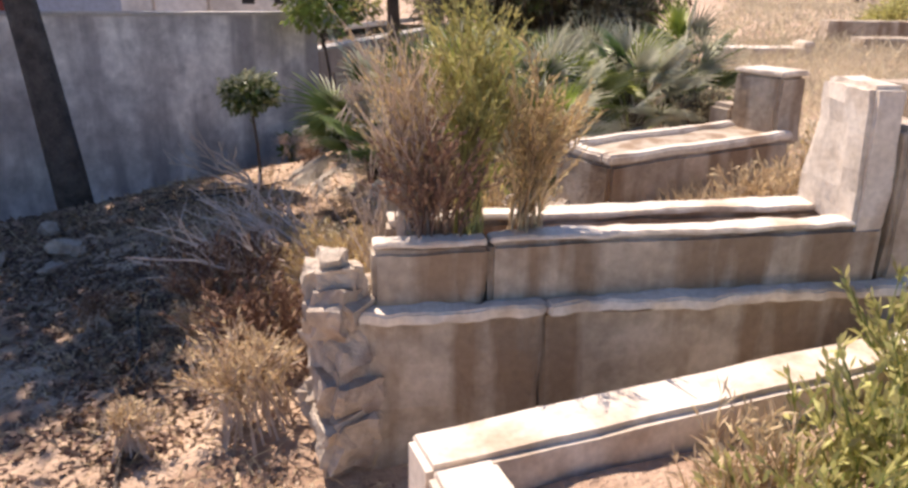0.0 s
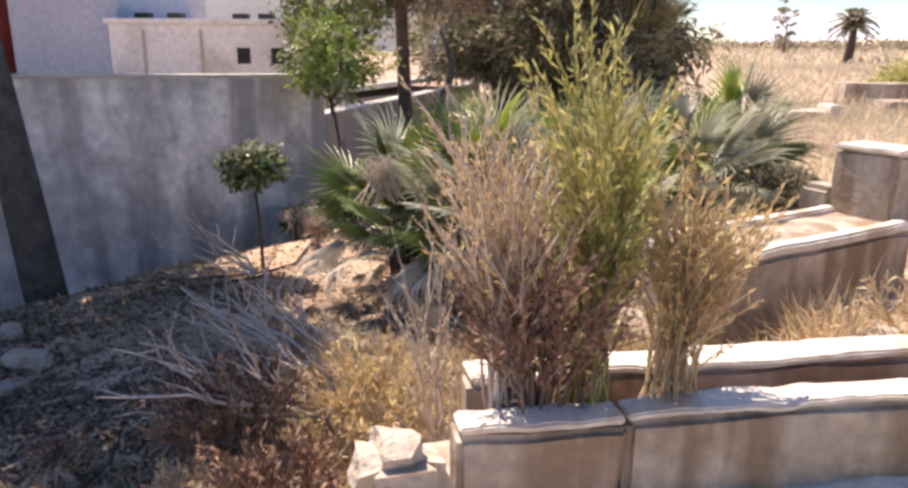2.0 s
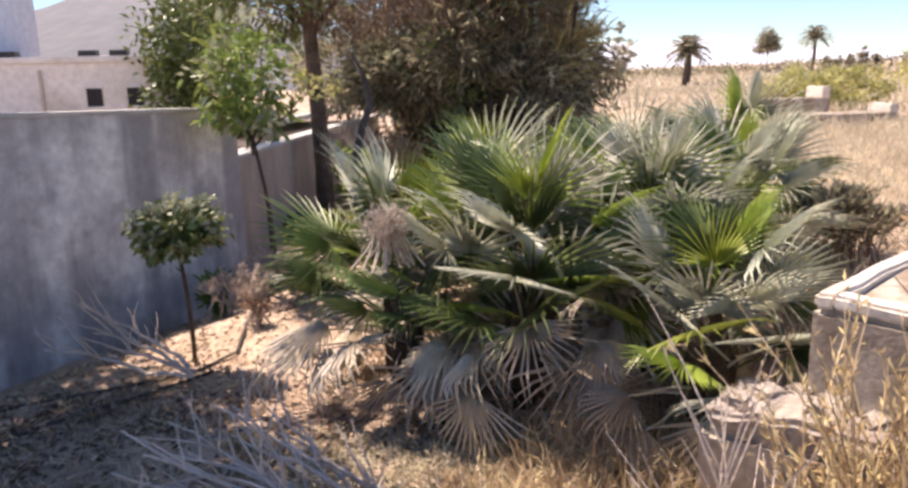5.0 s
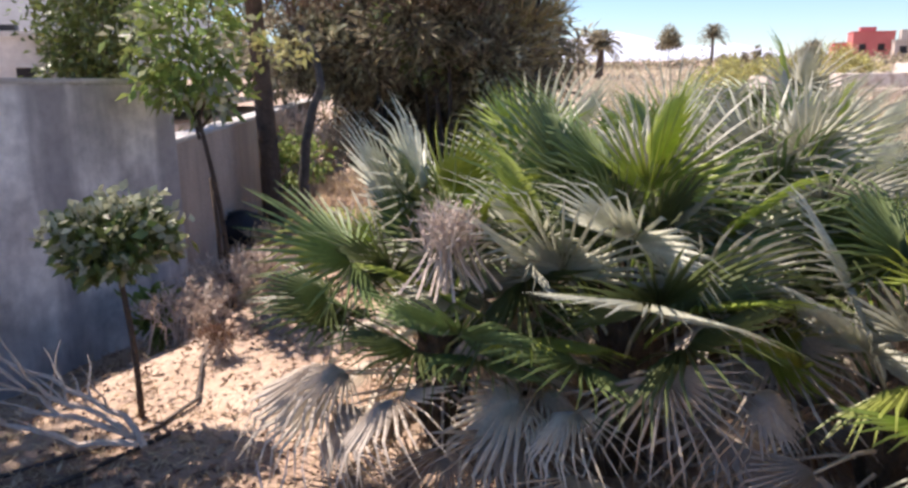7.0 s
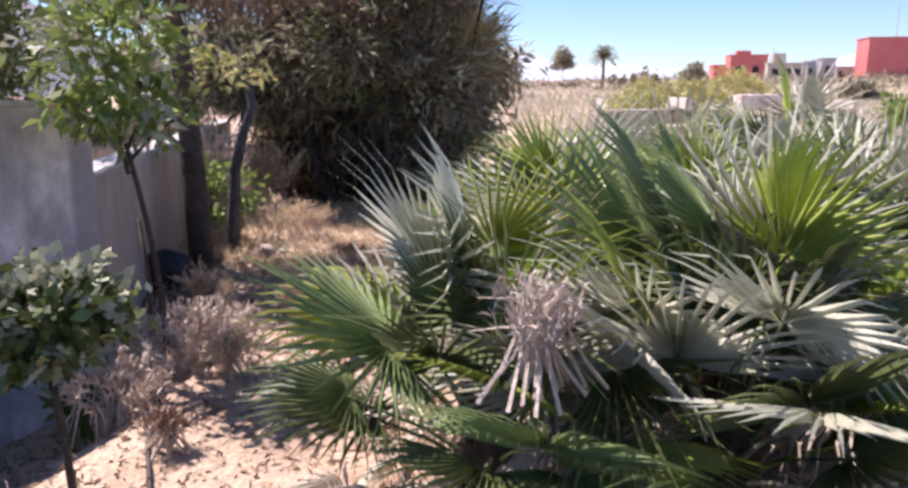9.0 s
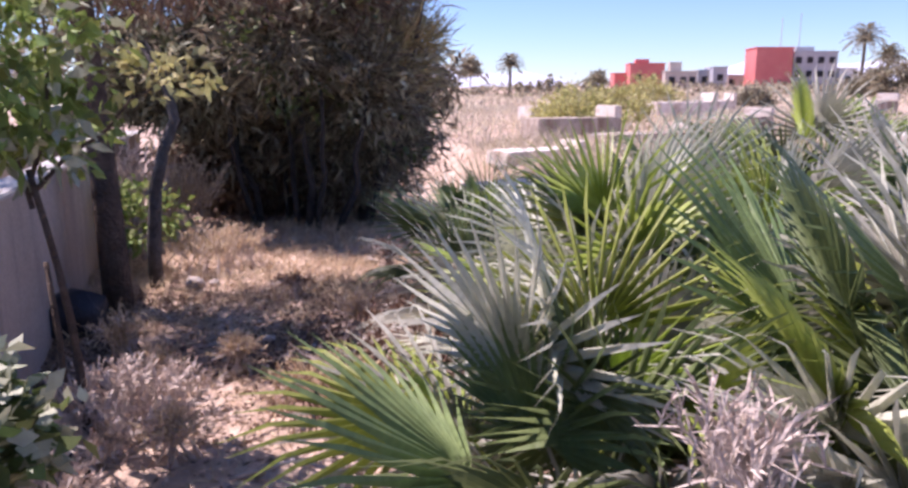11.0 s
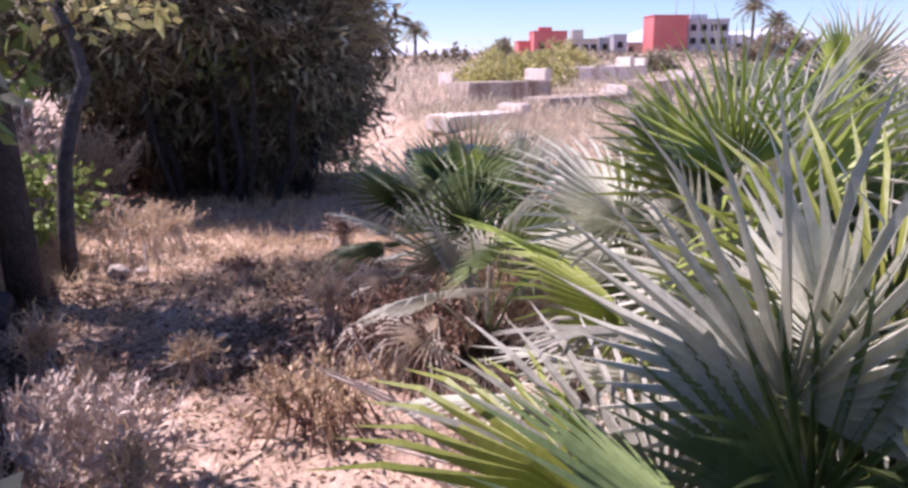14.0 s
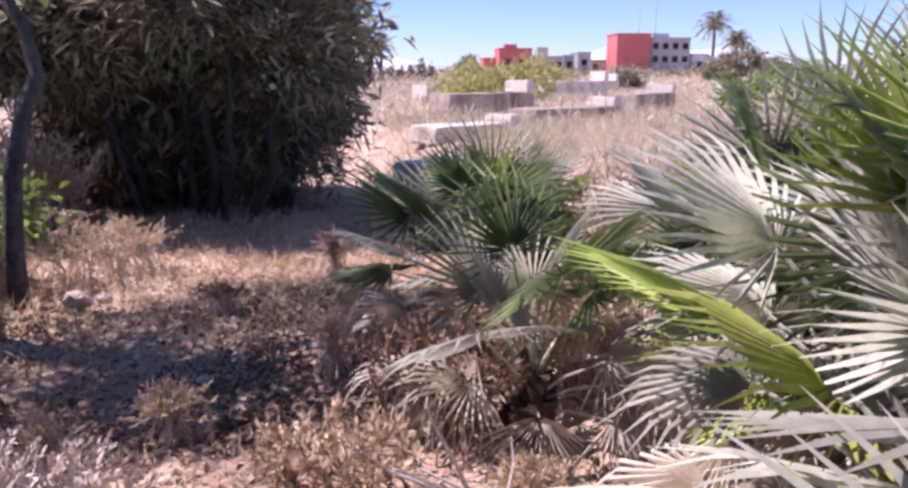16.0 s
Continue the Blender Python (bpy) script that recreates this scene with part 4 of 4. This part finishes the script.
# ---- houses behind the wall ----


def leafy(name, label, x, y, radii, clumps, per, size, width, material, seed, spread, trunk=0.0, cat="bush", group=""):
    t = thing(name, label, cat, (x, y, gz(x, y) - 0.05), 0, group)
    h = trunk + radii[2] * 1.2
    v, f = limb(curve_points((0, 0, 0), (0.05, 0, h), (0.03, 0, 0), 5), 0.03 + 0.05 * radii[2] * 0.5, 0.02, 5)
    child("trunk", mesh_of("trunk", v, f, M_BARK2, True), t)
    child("crown", fast_mesh("crown", *crown((0, 0, trunk + radii[2] * 0.9), radii, clumps, per, size, width, material, seed, spread, 0.8, 0.4, 0.3), material), t)


def house(name, label, x, y, rz, w, d, z0, z1, material, openings, vents=(), parapet=0.12):
    t = thing(name, label, "house", (x, y, 0), rz)
    part("wall", block(w, d, z1 - z0, 0.02), material, t, m=pose(0, d / 2, z0))
    part("parapet", block(w + 0.16, d + 0.16, parapet, 0.02), M_WHITEWASH if material is not M_BEIGE else M_BEIGE, t, "projecting roof edge", pose(0, d / 2, z1 + 0.002))
    for ox, oz, ow, oh in openings:
        wdw = part("window", block(ow, 0.12, oh, 0.0), M_DARK, t, "small dark square window", pose(ox, 0.04, oz))
        for nm, px, pz, sw, sh in (("sill", 0, -0.05, ow + 0.08, 0.05), ("lintel", 0, oh, ow + 0.08, 0.04)):
            part(nm, block(sw, 0.10, sh, 0.005), material, wdw, m=pose(px, -0.04, pz))
    for ox in vents:
        part("roof_vent", block(0.34, 0.3, 0.13, 0.01), M_DARK, t, "low dark roof vent", pose(ox, 0.5, z1 + parapet))
    return t


EX, EY = 1.114, -0.852
FX, FY, RX, RY = -0.3207, 0.9472, 0.9472, 0.3207


def town(ahead, side):
    return EX + FX * ahead + RX * side, EY + FY * ahead + RY * side


x, y = town(17, -5.3)
white = house("white_house", "low white flat-roofed house with small square windows", x, y, 18.7, 4.6, 5, -1.0, 1.93, M_WHITEWASH, ((0.80, 1.06, 0.30, 0.36), (1.58, 1.06, 0.30, 0.36)), (-1.65, -0.88, 0.65, 1.25))
for k in (-1.5, -0.17):
    part("drain_pipe", block(0.06, 0.05, 2.7, 0.01), M_BEIGE, white, "thin drain pipe", pose(k, -0.03, -0.9))
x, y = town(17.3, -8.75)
house("white_house", "plain white house wall coloured bluish for shade", x, y, 18.7, 2.6, 6, -1, 4.6, M_WHITE_SHADED, ())
x, y = town(17.0, -12.25)
house("red_house", "red-painted house wall behind the boundary wall", x, y, 18.7, 3.2, 6, -1, 4.8, M_REDWALL, ())

shed = thing("shed", "pale low shed roof behind the tan boundary wall", "shed", (-3.1, 9.3, 0))
part("wall", block(1.0, 3.4, 0.98, 0.02, 0.01, 4, 3), M_BEIGE, shed, m=pose(0, 0, -0.1))
part("roof", block(1.2, 3.6, 0.07, 0.01, 0.01, 4, 4), M_WHITEWASH, shed, "pale sloping roof sheet", pose(0, 0, 0.93, 0, -7, 0))

leafy("tree", "dark leafy tree behind the boundary wall beside the white house", -6.5, 14.2, (1.0, 1.0, 1.5), 110, 50, 0.17, 0.07, M_LEAF, 88, 0.2, 0.6, "tree")


def ridge(name, label, pts, base, depth, material):
    """A long hill: crest heights along a line, sloping down to both sides."""
    vs, fs = [], []
    n = len(pts)
    for x, y, z in pts:
        d = Vector((x, y, 0)).normalized() * depth
        vs += [(x - d.x, y - d.y, base), (x - d.x * 0.4, y - d.y * 0.4, z * 0.62), (x, y, z), (x + d.x, y + d.y, base)]
    for i in range(n - 1):
        for k in range(3):
            a = i * 4 + k
            fs.append((a, a + 4, a + 5, a + 1))
    tagged(new(name, mesh_of(name, vs, fs, material, True)), label, "hill", kind="structure")


pts = []
for i in range(30):
    s = -170 + i * 6.5
    px, py = town(150, s)
    pts.append((px, py, 14 + 3 * math.sin(i * 0.35) + 1.2 * math.sin(i * 1.3) if s < -10 else max(14 - (s + 10) * 0.5, 0.5)))
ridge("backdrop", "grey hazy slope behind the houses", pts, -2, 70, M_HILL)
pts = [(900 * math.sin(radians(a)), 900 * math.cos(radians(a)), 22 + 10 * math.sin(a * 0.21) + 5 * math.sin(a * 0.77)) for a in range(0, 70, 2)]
# Pale blue base imitates air haze over the far hills.
ridge("backdrop", "pale hazy far hills on the horizon", pts, -3, 200, mat("haze_coloured_hill", (0.50, 0.55, 0.63), (0.56, 0.60, 0.67), 0.01, 1, 0, 0.1))

# ---- eastern skyline ----
QX, QY = -0.666, 2.115
AX, AY, BX, BY = 0.3123, 0.9500, 0.9500, -0.3123


def east(px, ahead):
    s = (px - 784) / 1300 * 0.98
    return QX + AX * ahead + BX * ahead * s, QY + AY * ahead + BY * ahead * s


def block_house(name, label, px0, px1, ahead, top, material, windows=(), roofs=()):
    x0, y0 = east(px0, ahead)
    x1, y1 = east(px1, ahead)
    w = math.hypot(x1 - x0, y1 - y0)
    t = thing(name, label, "building", ((x0 + x1) / 2, (y0 + y1) / 2, 0), math.degrees(math.atan2(y1 - y0, x1 - x0)), "far apartment buildings")
    part("wall", block(w, 9, top, 0.05), material, t, m=pose(0, 4.5, 0))
    part("roof", block(w + 0.3, 9.3, 0.3, 0.05), material, t, m=pose(0, 4.5, top + 0.002))
    for ox, oz in windows:
        wd = part("window", block(1.3, 0.3, 1.4, 0.0), M_DARK, t, m=pose(ox, 0.05, oz))
        part("sill", block(1.5, 0.3, 0.12, 0.0), material, wd, m=pose(0, -0.1, -0.13))
    for ox, hh, ww in roofs:
        part("stair_tower", block(ww, 3, hh, 0.04), material, t, m=pose(ox, 3, top + 0.3))
    return t


block_house("far_building", "red-painted two-storey building on the skyline", 935, 960, 188, 5.0, M_PINKWALL)
block_house("far_building", "red-painted two-storey building on the skyline", 961, 1018, 182, 7.1, M_PINKWALL, ((-2, 3.4), (1.5, 3.4)), ((-1.0, 0.9, 3),))
block_house("far_building", "beige building with roof tower on the skyline", 1019, 1072, 178, 5.2, M_BEIGE, ((-2, 2.8), (0.5, 2.8), (2.5, 2.8)), ((-1.0, 2.0, 2.6),))
block_house("far_building", "grey building with dark roof tower on the skyline", 1073, 1095, 184, 5.6, M_GREYWALL, ((0, 3),))
block_house("far_building", "dark grey narrow building on the skyline", 1098, 1121, 180, 6.2, M_GREYWALL, ((0, 3.4),))
block_house("far_building", "pale low building on the skyline", 1122, 1164, 190, 4.6, M_BEIGE, ((-2, 2.4), (2, 2.4)))
block_house("far_building", "tall red-painted apartment building on the skyline", 1166, 1225, 178, 10.4, M_PINKWALL, (), ())
block_house("far_building", "white apartment block with dark windows and roof masts", 1226, 1296, 180, 9.6, M_GREYWALL, tuple((u, z) for u in (-3.6, -1.2, 1.2, 3.6) for z in (4.2, 7.2)), ((-2, 1.0, 4),))
block_house("far_building", "pale low building on the skyline", 1300, 1330, 182, 6.0, M_WHITEWASH, ((0, 3.0),))
for px, h in ((1203, 17.5), (1232, 18.5)):
    x, y = east(px, 184)
    v, f = tube([(x, y, 9), (x, y, h)], [0.12, 0.06], 5)
    tagged(new("roof_mast", mesh_of("roof_mast", v, f, M_GREYWALL)), "thin grey metal mast on a far roof", "mast")


def feather_palm(px, ahead, h, size, seed, at=east):
    x, y = at(px, ahead)
    r = random.Random(seed)
    t = thing("date_palm", "tall date palm on the hazy skyline", "palm", (x, y, gz(x, y) - 0.2), 0, "palms on the skyline")
    v, f = limb(curve_points((0, 0, 0), (0.2, 0, h), (0.1, 0, 0), 6), 0.35, 0.25)
    child("trunk", mesh_of("trunk", v, f, M_BARK2, True), t)
    bs, ws, tubes = [], [], []
    g = np.random.default_rng(seed)
    for k in range(34):
        a, el = k * 2.4, radians(75 - 105 * k / 34)
        tip = Vector((math.cos(a) * math.cos(el), math.sin(a) * math.cos(el), math.sin(el))) * size
        pts = curve_points((0.2, 0, h), Vector((0.2, 0, h)) + tip + Vector((0, 0, -0.25 * size)), (0, 0, 0.2 * size), 7)
        tubes.append(tube(pts, [0.05, 0.05, 0.045, 0.04, 0.03, 0.02, 0.01], 3, False))
        P = np.array([tuple(p) for p in pts])
        w = g.random(70) * 5.99
        i = w.astype(int)
        bs.append(P[i] * (1 - (w - i))[:, None] + P[i + 1] * (w - i)[:, None])
        sd = np.cross(np.array(tip), (0, 0, 1))
        sd /= np.linalg.norm(sd) + 1e-6
        ws.append(sd * np.where(g.random((70, 1)) > 0.5, 1, -1) + np.array(tip) / size * 0.7 + np.array((0, 0, -0.3)))
    child("frond_crown", mesh_of("frond_crown", *joined(tubes), M_OLIVE), t)
    bs, ws = np.concatenate(bs), np.concatenate(ws)
    child("foliage", fast_mesh("foliage", *blades(bs, ws, size * 0.22, 0.10, 0.3, 0.4, g), M_OLIVE), t)


feather_palm(757, 150, 6.0, 2.9, 1)
feather_palm(1335, 150, 9.2, 4.0, 2)
feather_palm(1375, 120, 5.5, 2.6, 4)


feather_palm(588, 60, 2.9, 1.7, 3)
for px, a, rad, hgt, m, s in ((690, 150, (1.8, 1.8, 2.1), 3.6, M_OLIVE, 5), (905, 150, (2.2, 2, 1.9), 0.2, M_OLIVE, 6), (1390, 95, (3.0, 2.5, 1.9), 0.8, M_OLIVE, 7), (1345, 100, (2.0, 2, 1.5), 0.3, M_OLIVE, 8), (1175, 60, (0.8, 0.8, 0.55), 0, M_OLIVE, 9), (1450, 110, (2.6, 2, 1.4), 0.2, M_OLIVE, 10)):
    x, y = east(px, a)
    leafy("far_tree", "dark rounded tree in the hazy distance", x, y, rad, 60, 40, 0.5, 0.22, m, s, 0.35, hgt, "tree", "trees on the skyline")
for px, a, h, s in ((775, 160, 2.6, 1), (790, 160, 2.2, 2), (808, 160, 2.4, 3), (826, 158, 3.8, 4), (843, 160, 2.2, 5), (463, 100, 8.6, 6)):
    x, y = east(px, a)
    leafy("cypress", "slim dark cypress on the skyline", x, y, (0.5 + 0.09 * h, 0.5 + 0.09 * h, h * 0.5), 40, 30, 0.4, 0.14, M_OLIVE, 30 + s, 0.16, 0.0, "tree", "cypresses on the skyline")
for x, y, rad, m, s in ((6.4, 18.6, (1.0, 0.8, 0.55), M_YGREEN, 1), (7.6, 19.4, (0.8, 0.7, 0.5), M_YGREEN, 2), (13.6, 29.4, (1.2, 1.0, 0.75), M_YGREEN, 3), (5.6, 17.6, (0.7, 0.6, 0.35), M_YGREEN, 4), (9.0, 13.0, (0.8, 0.8, 0.4), M_GREEN, 7)):
    leafy("bush", "rounded yellow-green bush in the dry field" if m is not M_OLIVE else "dark low bush in the dry field", x, y, rad, 60, 40, 0.10 + 0.05 * rad[0], 0.03 + 0.02 * rad[0], m, 60 + s, 0.13 * rad[0])

# ---- dry grass and litter ----


def scatter_grass(name, label, n, area, size, width, material, seed, clump=0.12, tall=1.0, keep=None, flat=0.9):
    g = np.random.default_rng(seed)
    x0, x1, y0, y1 = area
    c = np.stack([g.uniform(x0, x1, n // 12), g.uniform(y0, y1, n // 12)], 1)
    if keep is not None:
        c = c[keep(c[:, 0], c[:, 1], g)]
    p = np.repeat(c, 12, 0) + g.normal(size=(len(c) * 12, 2)) * clump
    z = ground_z(p[:, 0], p[:, 1]) - 0.005
    base = np.column_stack([p, z])
    way = np.column_stack([g.normal(size=(len(p), 2)) * flat, 0.35 + tall * g.random(len(p))])
    v, f = blades(base, way, size * (0.4 + g.random(len(p))), width, 0.35, 1.0, g)
    tagged(new(name, fast_mesh(name, v, f, material)), label, "grass", kind="stuff")


def off_wall(x, y):
    return (x - WALL_C[0]) * WALL_N[0] + (y - WALL_C[1]) * WALL_N[1]


def clear(x, y):
    """True off the beds of the tombs."""
    a = ((x - 1.49) * 0.875 + (y - 0.075) * 0.485, -(x - 1.49) * 0.485 + (y - 0.075) * 0.875)
    b = ((x - 2.06) * 0.643 + (y - 1.80) * 0.766, -(x - 2.06) * 0.766 + (y - 1.80) * 0.643)
    c = ((x - 1.895) * 0.743 + (y + 0.39) * 0.669, -(x - 1.895) * 0.669 + (y + 0.39) * 0.743)
    inside = lambda q, l, w0, w1: (q[0] > -0.15) & (q[0] < l) & (q[1] > w0) & (q[1] < w1)
    return ~(inside(a, 2.2, -0.15, 0.65) | inside(b, 1.7, -0.1, 0.7) | inside(c, 2.6, -1.35, 0.08))


path_free = lambda x, y, g: clear(x, y) & (off_wall(x, y) > 0.1) & ((np.sin(x * 2.3 + 1) * np.sin(y * 1.9) + g.normal(size=len(x)) * 0.5) > 0.15)
scatter_grass("dry_grass", "sparse short dry grass and stalks on sandy soil", 80000, (-2.0, 2.2, -1.2, 10.5), 0.09, 0.005, M_STRAW, 1, 0.10, 0.5, path_free, 1.0)
scatter_grass("leaf_litter", "brown fallen leaves and twigs strewn on soil", 48000, (-2.2, 1.6, -0.8, 9.0), 0.045, 0.018, M_LITTER, 2, 0.15, 0.02, lambda x, y, g: clear(x, y) & (off_wall(x, y) > 0.05), 1.0)
scatter_grass("dry_grass", "tall straw-coloured dry grass on the burial field", 52000, (1.9, 9.5, 1.2, 14.0), 0.28, 0.007, M_STRAW_PALE, 3, 0.16, 1.2, lambda x, y, g: clear(x, y) & (x > 2.3 + 0.3 * np.sin(y)), 0.55)
scatter_grass("dry_grass", "straw-coloured dry grass around the weeds", 14000, (0.7, 2.6, 0.9, 2.6), 0.22, 0.007, M_STRAW, 4, 0.10, 1.0, lambda x, y, g: clear(x, y), 0.6)
scatter_grass("dry_grass", "dry straw grass across the open field", 50000, (-1, 34, 11.0, 60.0), 0.36, 0.026, M_STRAW_PALE, 5, 0.4, 1.2, lambda x, y, g: (x > 1.2 + 0 * y) & (x < 0.75 * y + 3), 0.6)
scatter_grass("dry_grass", "far dry scrub across the field", 30000, (0, 140, 55.0, 150.0), 0.7, 0.16, M_STRAW_PALE, 6, 1.5, 1.0, None, 0.8)
scatter_grass("dry_grass", "pale dry grass beneath the slim trees", 16000, (-2.0, 1.2, 6.4, 10.0), 0.14, 0.006, M_STRAW, 7, 0.14, 0.9, lambda x, y, g: g.random(len(x)) > 0.25, 0.7)
scatter_grass("straw_litter", "bleached flattened straw over sandy soil", 22000, (-0.2, 1.7, 1.2, 2.5), 0.10, 0.007, M_STRAW_PALE, 10, 0.10, 0.05, lambda x, y, g: clear(x, y), 1.0)
patchy = lambda x, y, g: clear(x, y) & ((np.sin(x * 3.1 + 2 * np.sin(y * 1.3)) + np.sin(y * 2.7 + x) + g.normal(size=len(x)) * 0.6) > -0.5)
# Real dark litter here, and its colour also deepens the leaning tree's shade.
scatter_grass("leaf_litter", "dark leaf litter and twigs, deepening the shade under the leaning tree", 42000, (-2.4, 0.75, -0.5, 2.7), 0.05, 0.022, M_SHADE_LITTER, 8, 0.10, 0.02, patchy, 1.0)
# Dark litter over the slim tree's shadow band, painting that shade darker.
scatter_grass("leaf_litter", "leaf litter coloured dark to deepen the tree shade across the path", 40000, (-2.0, 0.4, 5.5, 7.3), 0.05, 0.020, M_SHADE_LITTER, 9, 0.10, 0.02, patchy, 1.0)


def far_scrub():
    """An uneven line of scrub and small trees along the horizon."""
    g = np.random.default_rng(77)
    a = np.radians(g.uniform(-22, 62, 420))
    d = g.uniform(110, 260, 420)
    hgt = g.uniform(0.8, 2.6, 420)
    per = 34
    c = np.stack([np.sin(a) * d, np.cos(a) * d, ground_z(np.sin(a) * d, np.cos(a) * d)], 1)
    off = g.normal(size=(420 * per, 3)) * np.repeat(np.stack([hgt, hgt, hgt * 0.35], 1), per, 0)
    base = np.repeat(c, per, 0) + np.abs(off) * np.array((0, 0, 1)) + off * np.array((1, 1, 0))
    v, f = blades(base, g.normal(size=base.shape) + np.array((0, 0, 0.6)), 0.9, 0.4, 0.2, 1.0, g)
    tagged(new("far_scrub", fast_mesh("far_scrub", v, f, M_OLIVE)), "hazy line of scrub along the horizon", "scrub", kind="stuff")


far_scrub()
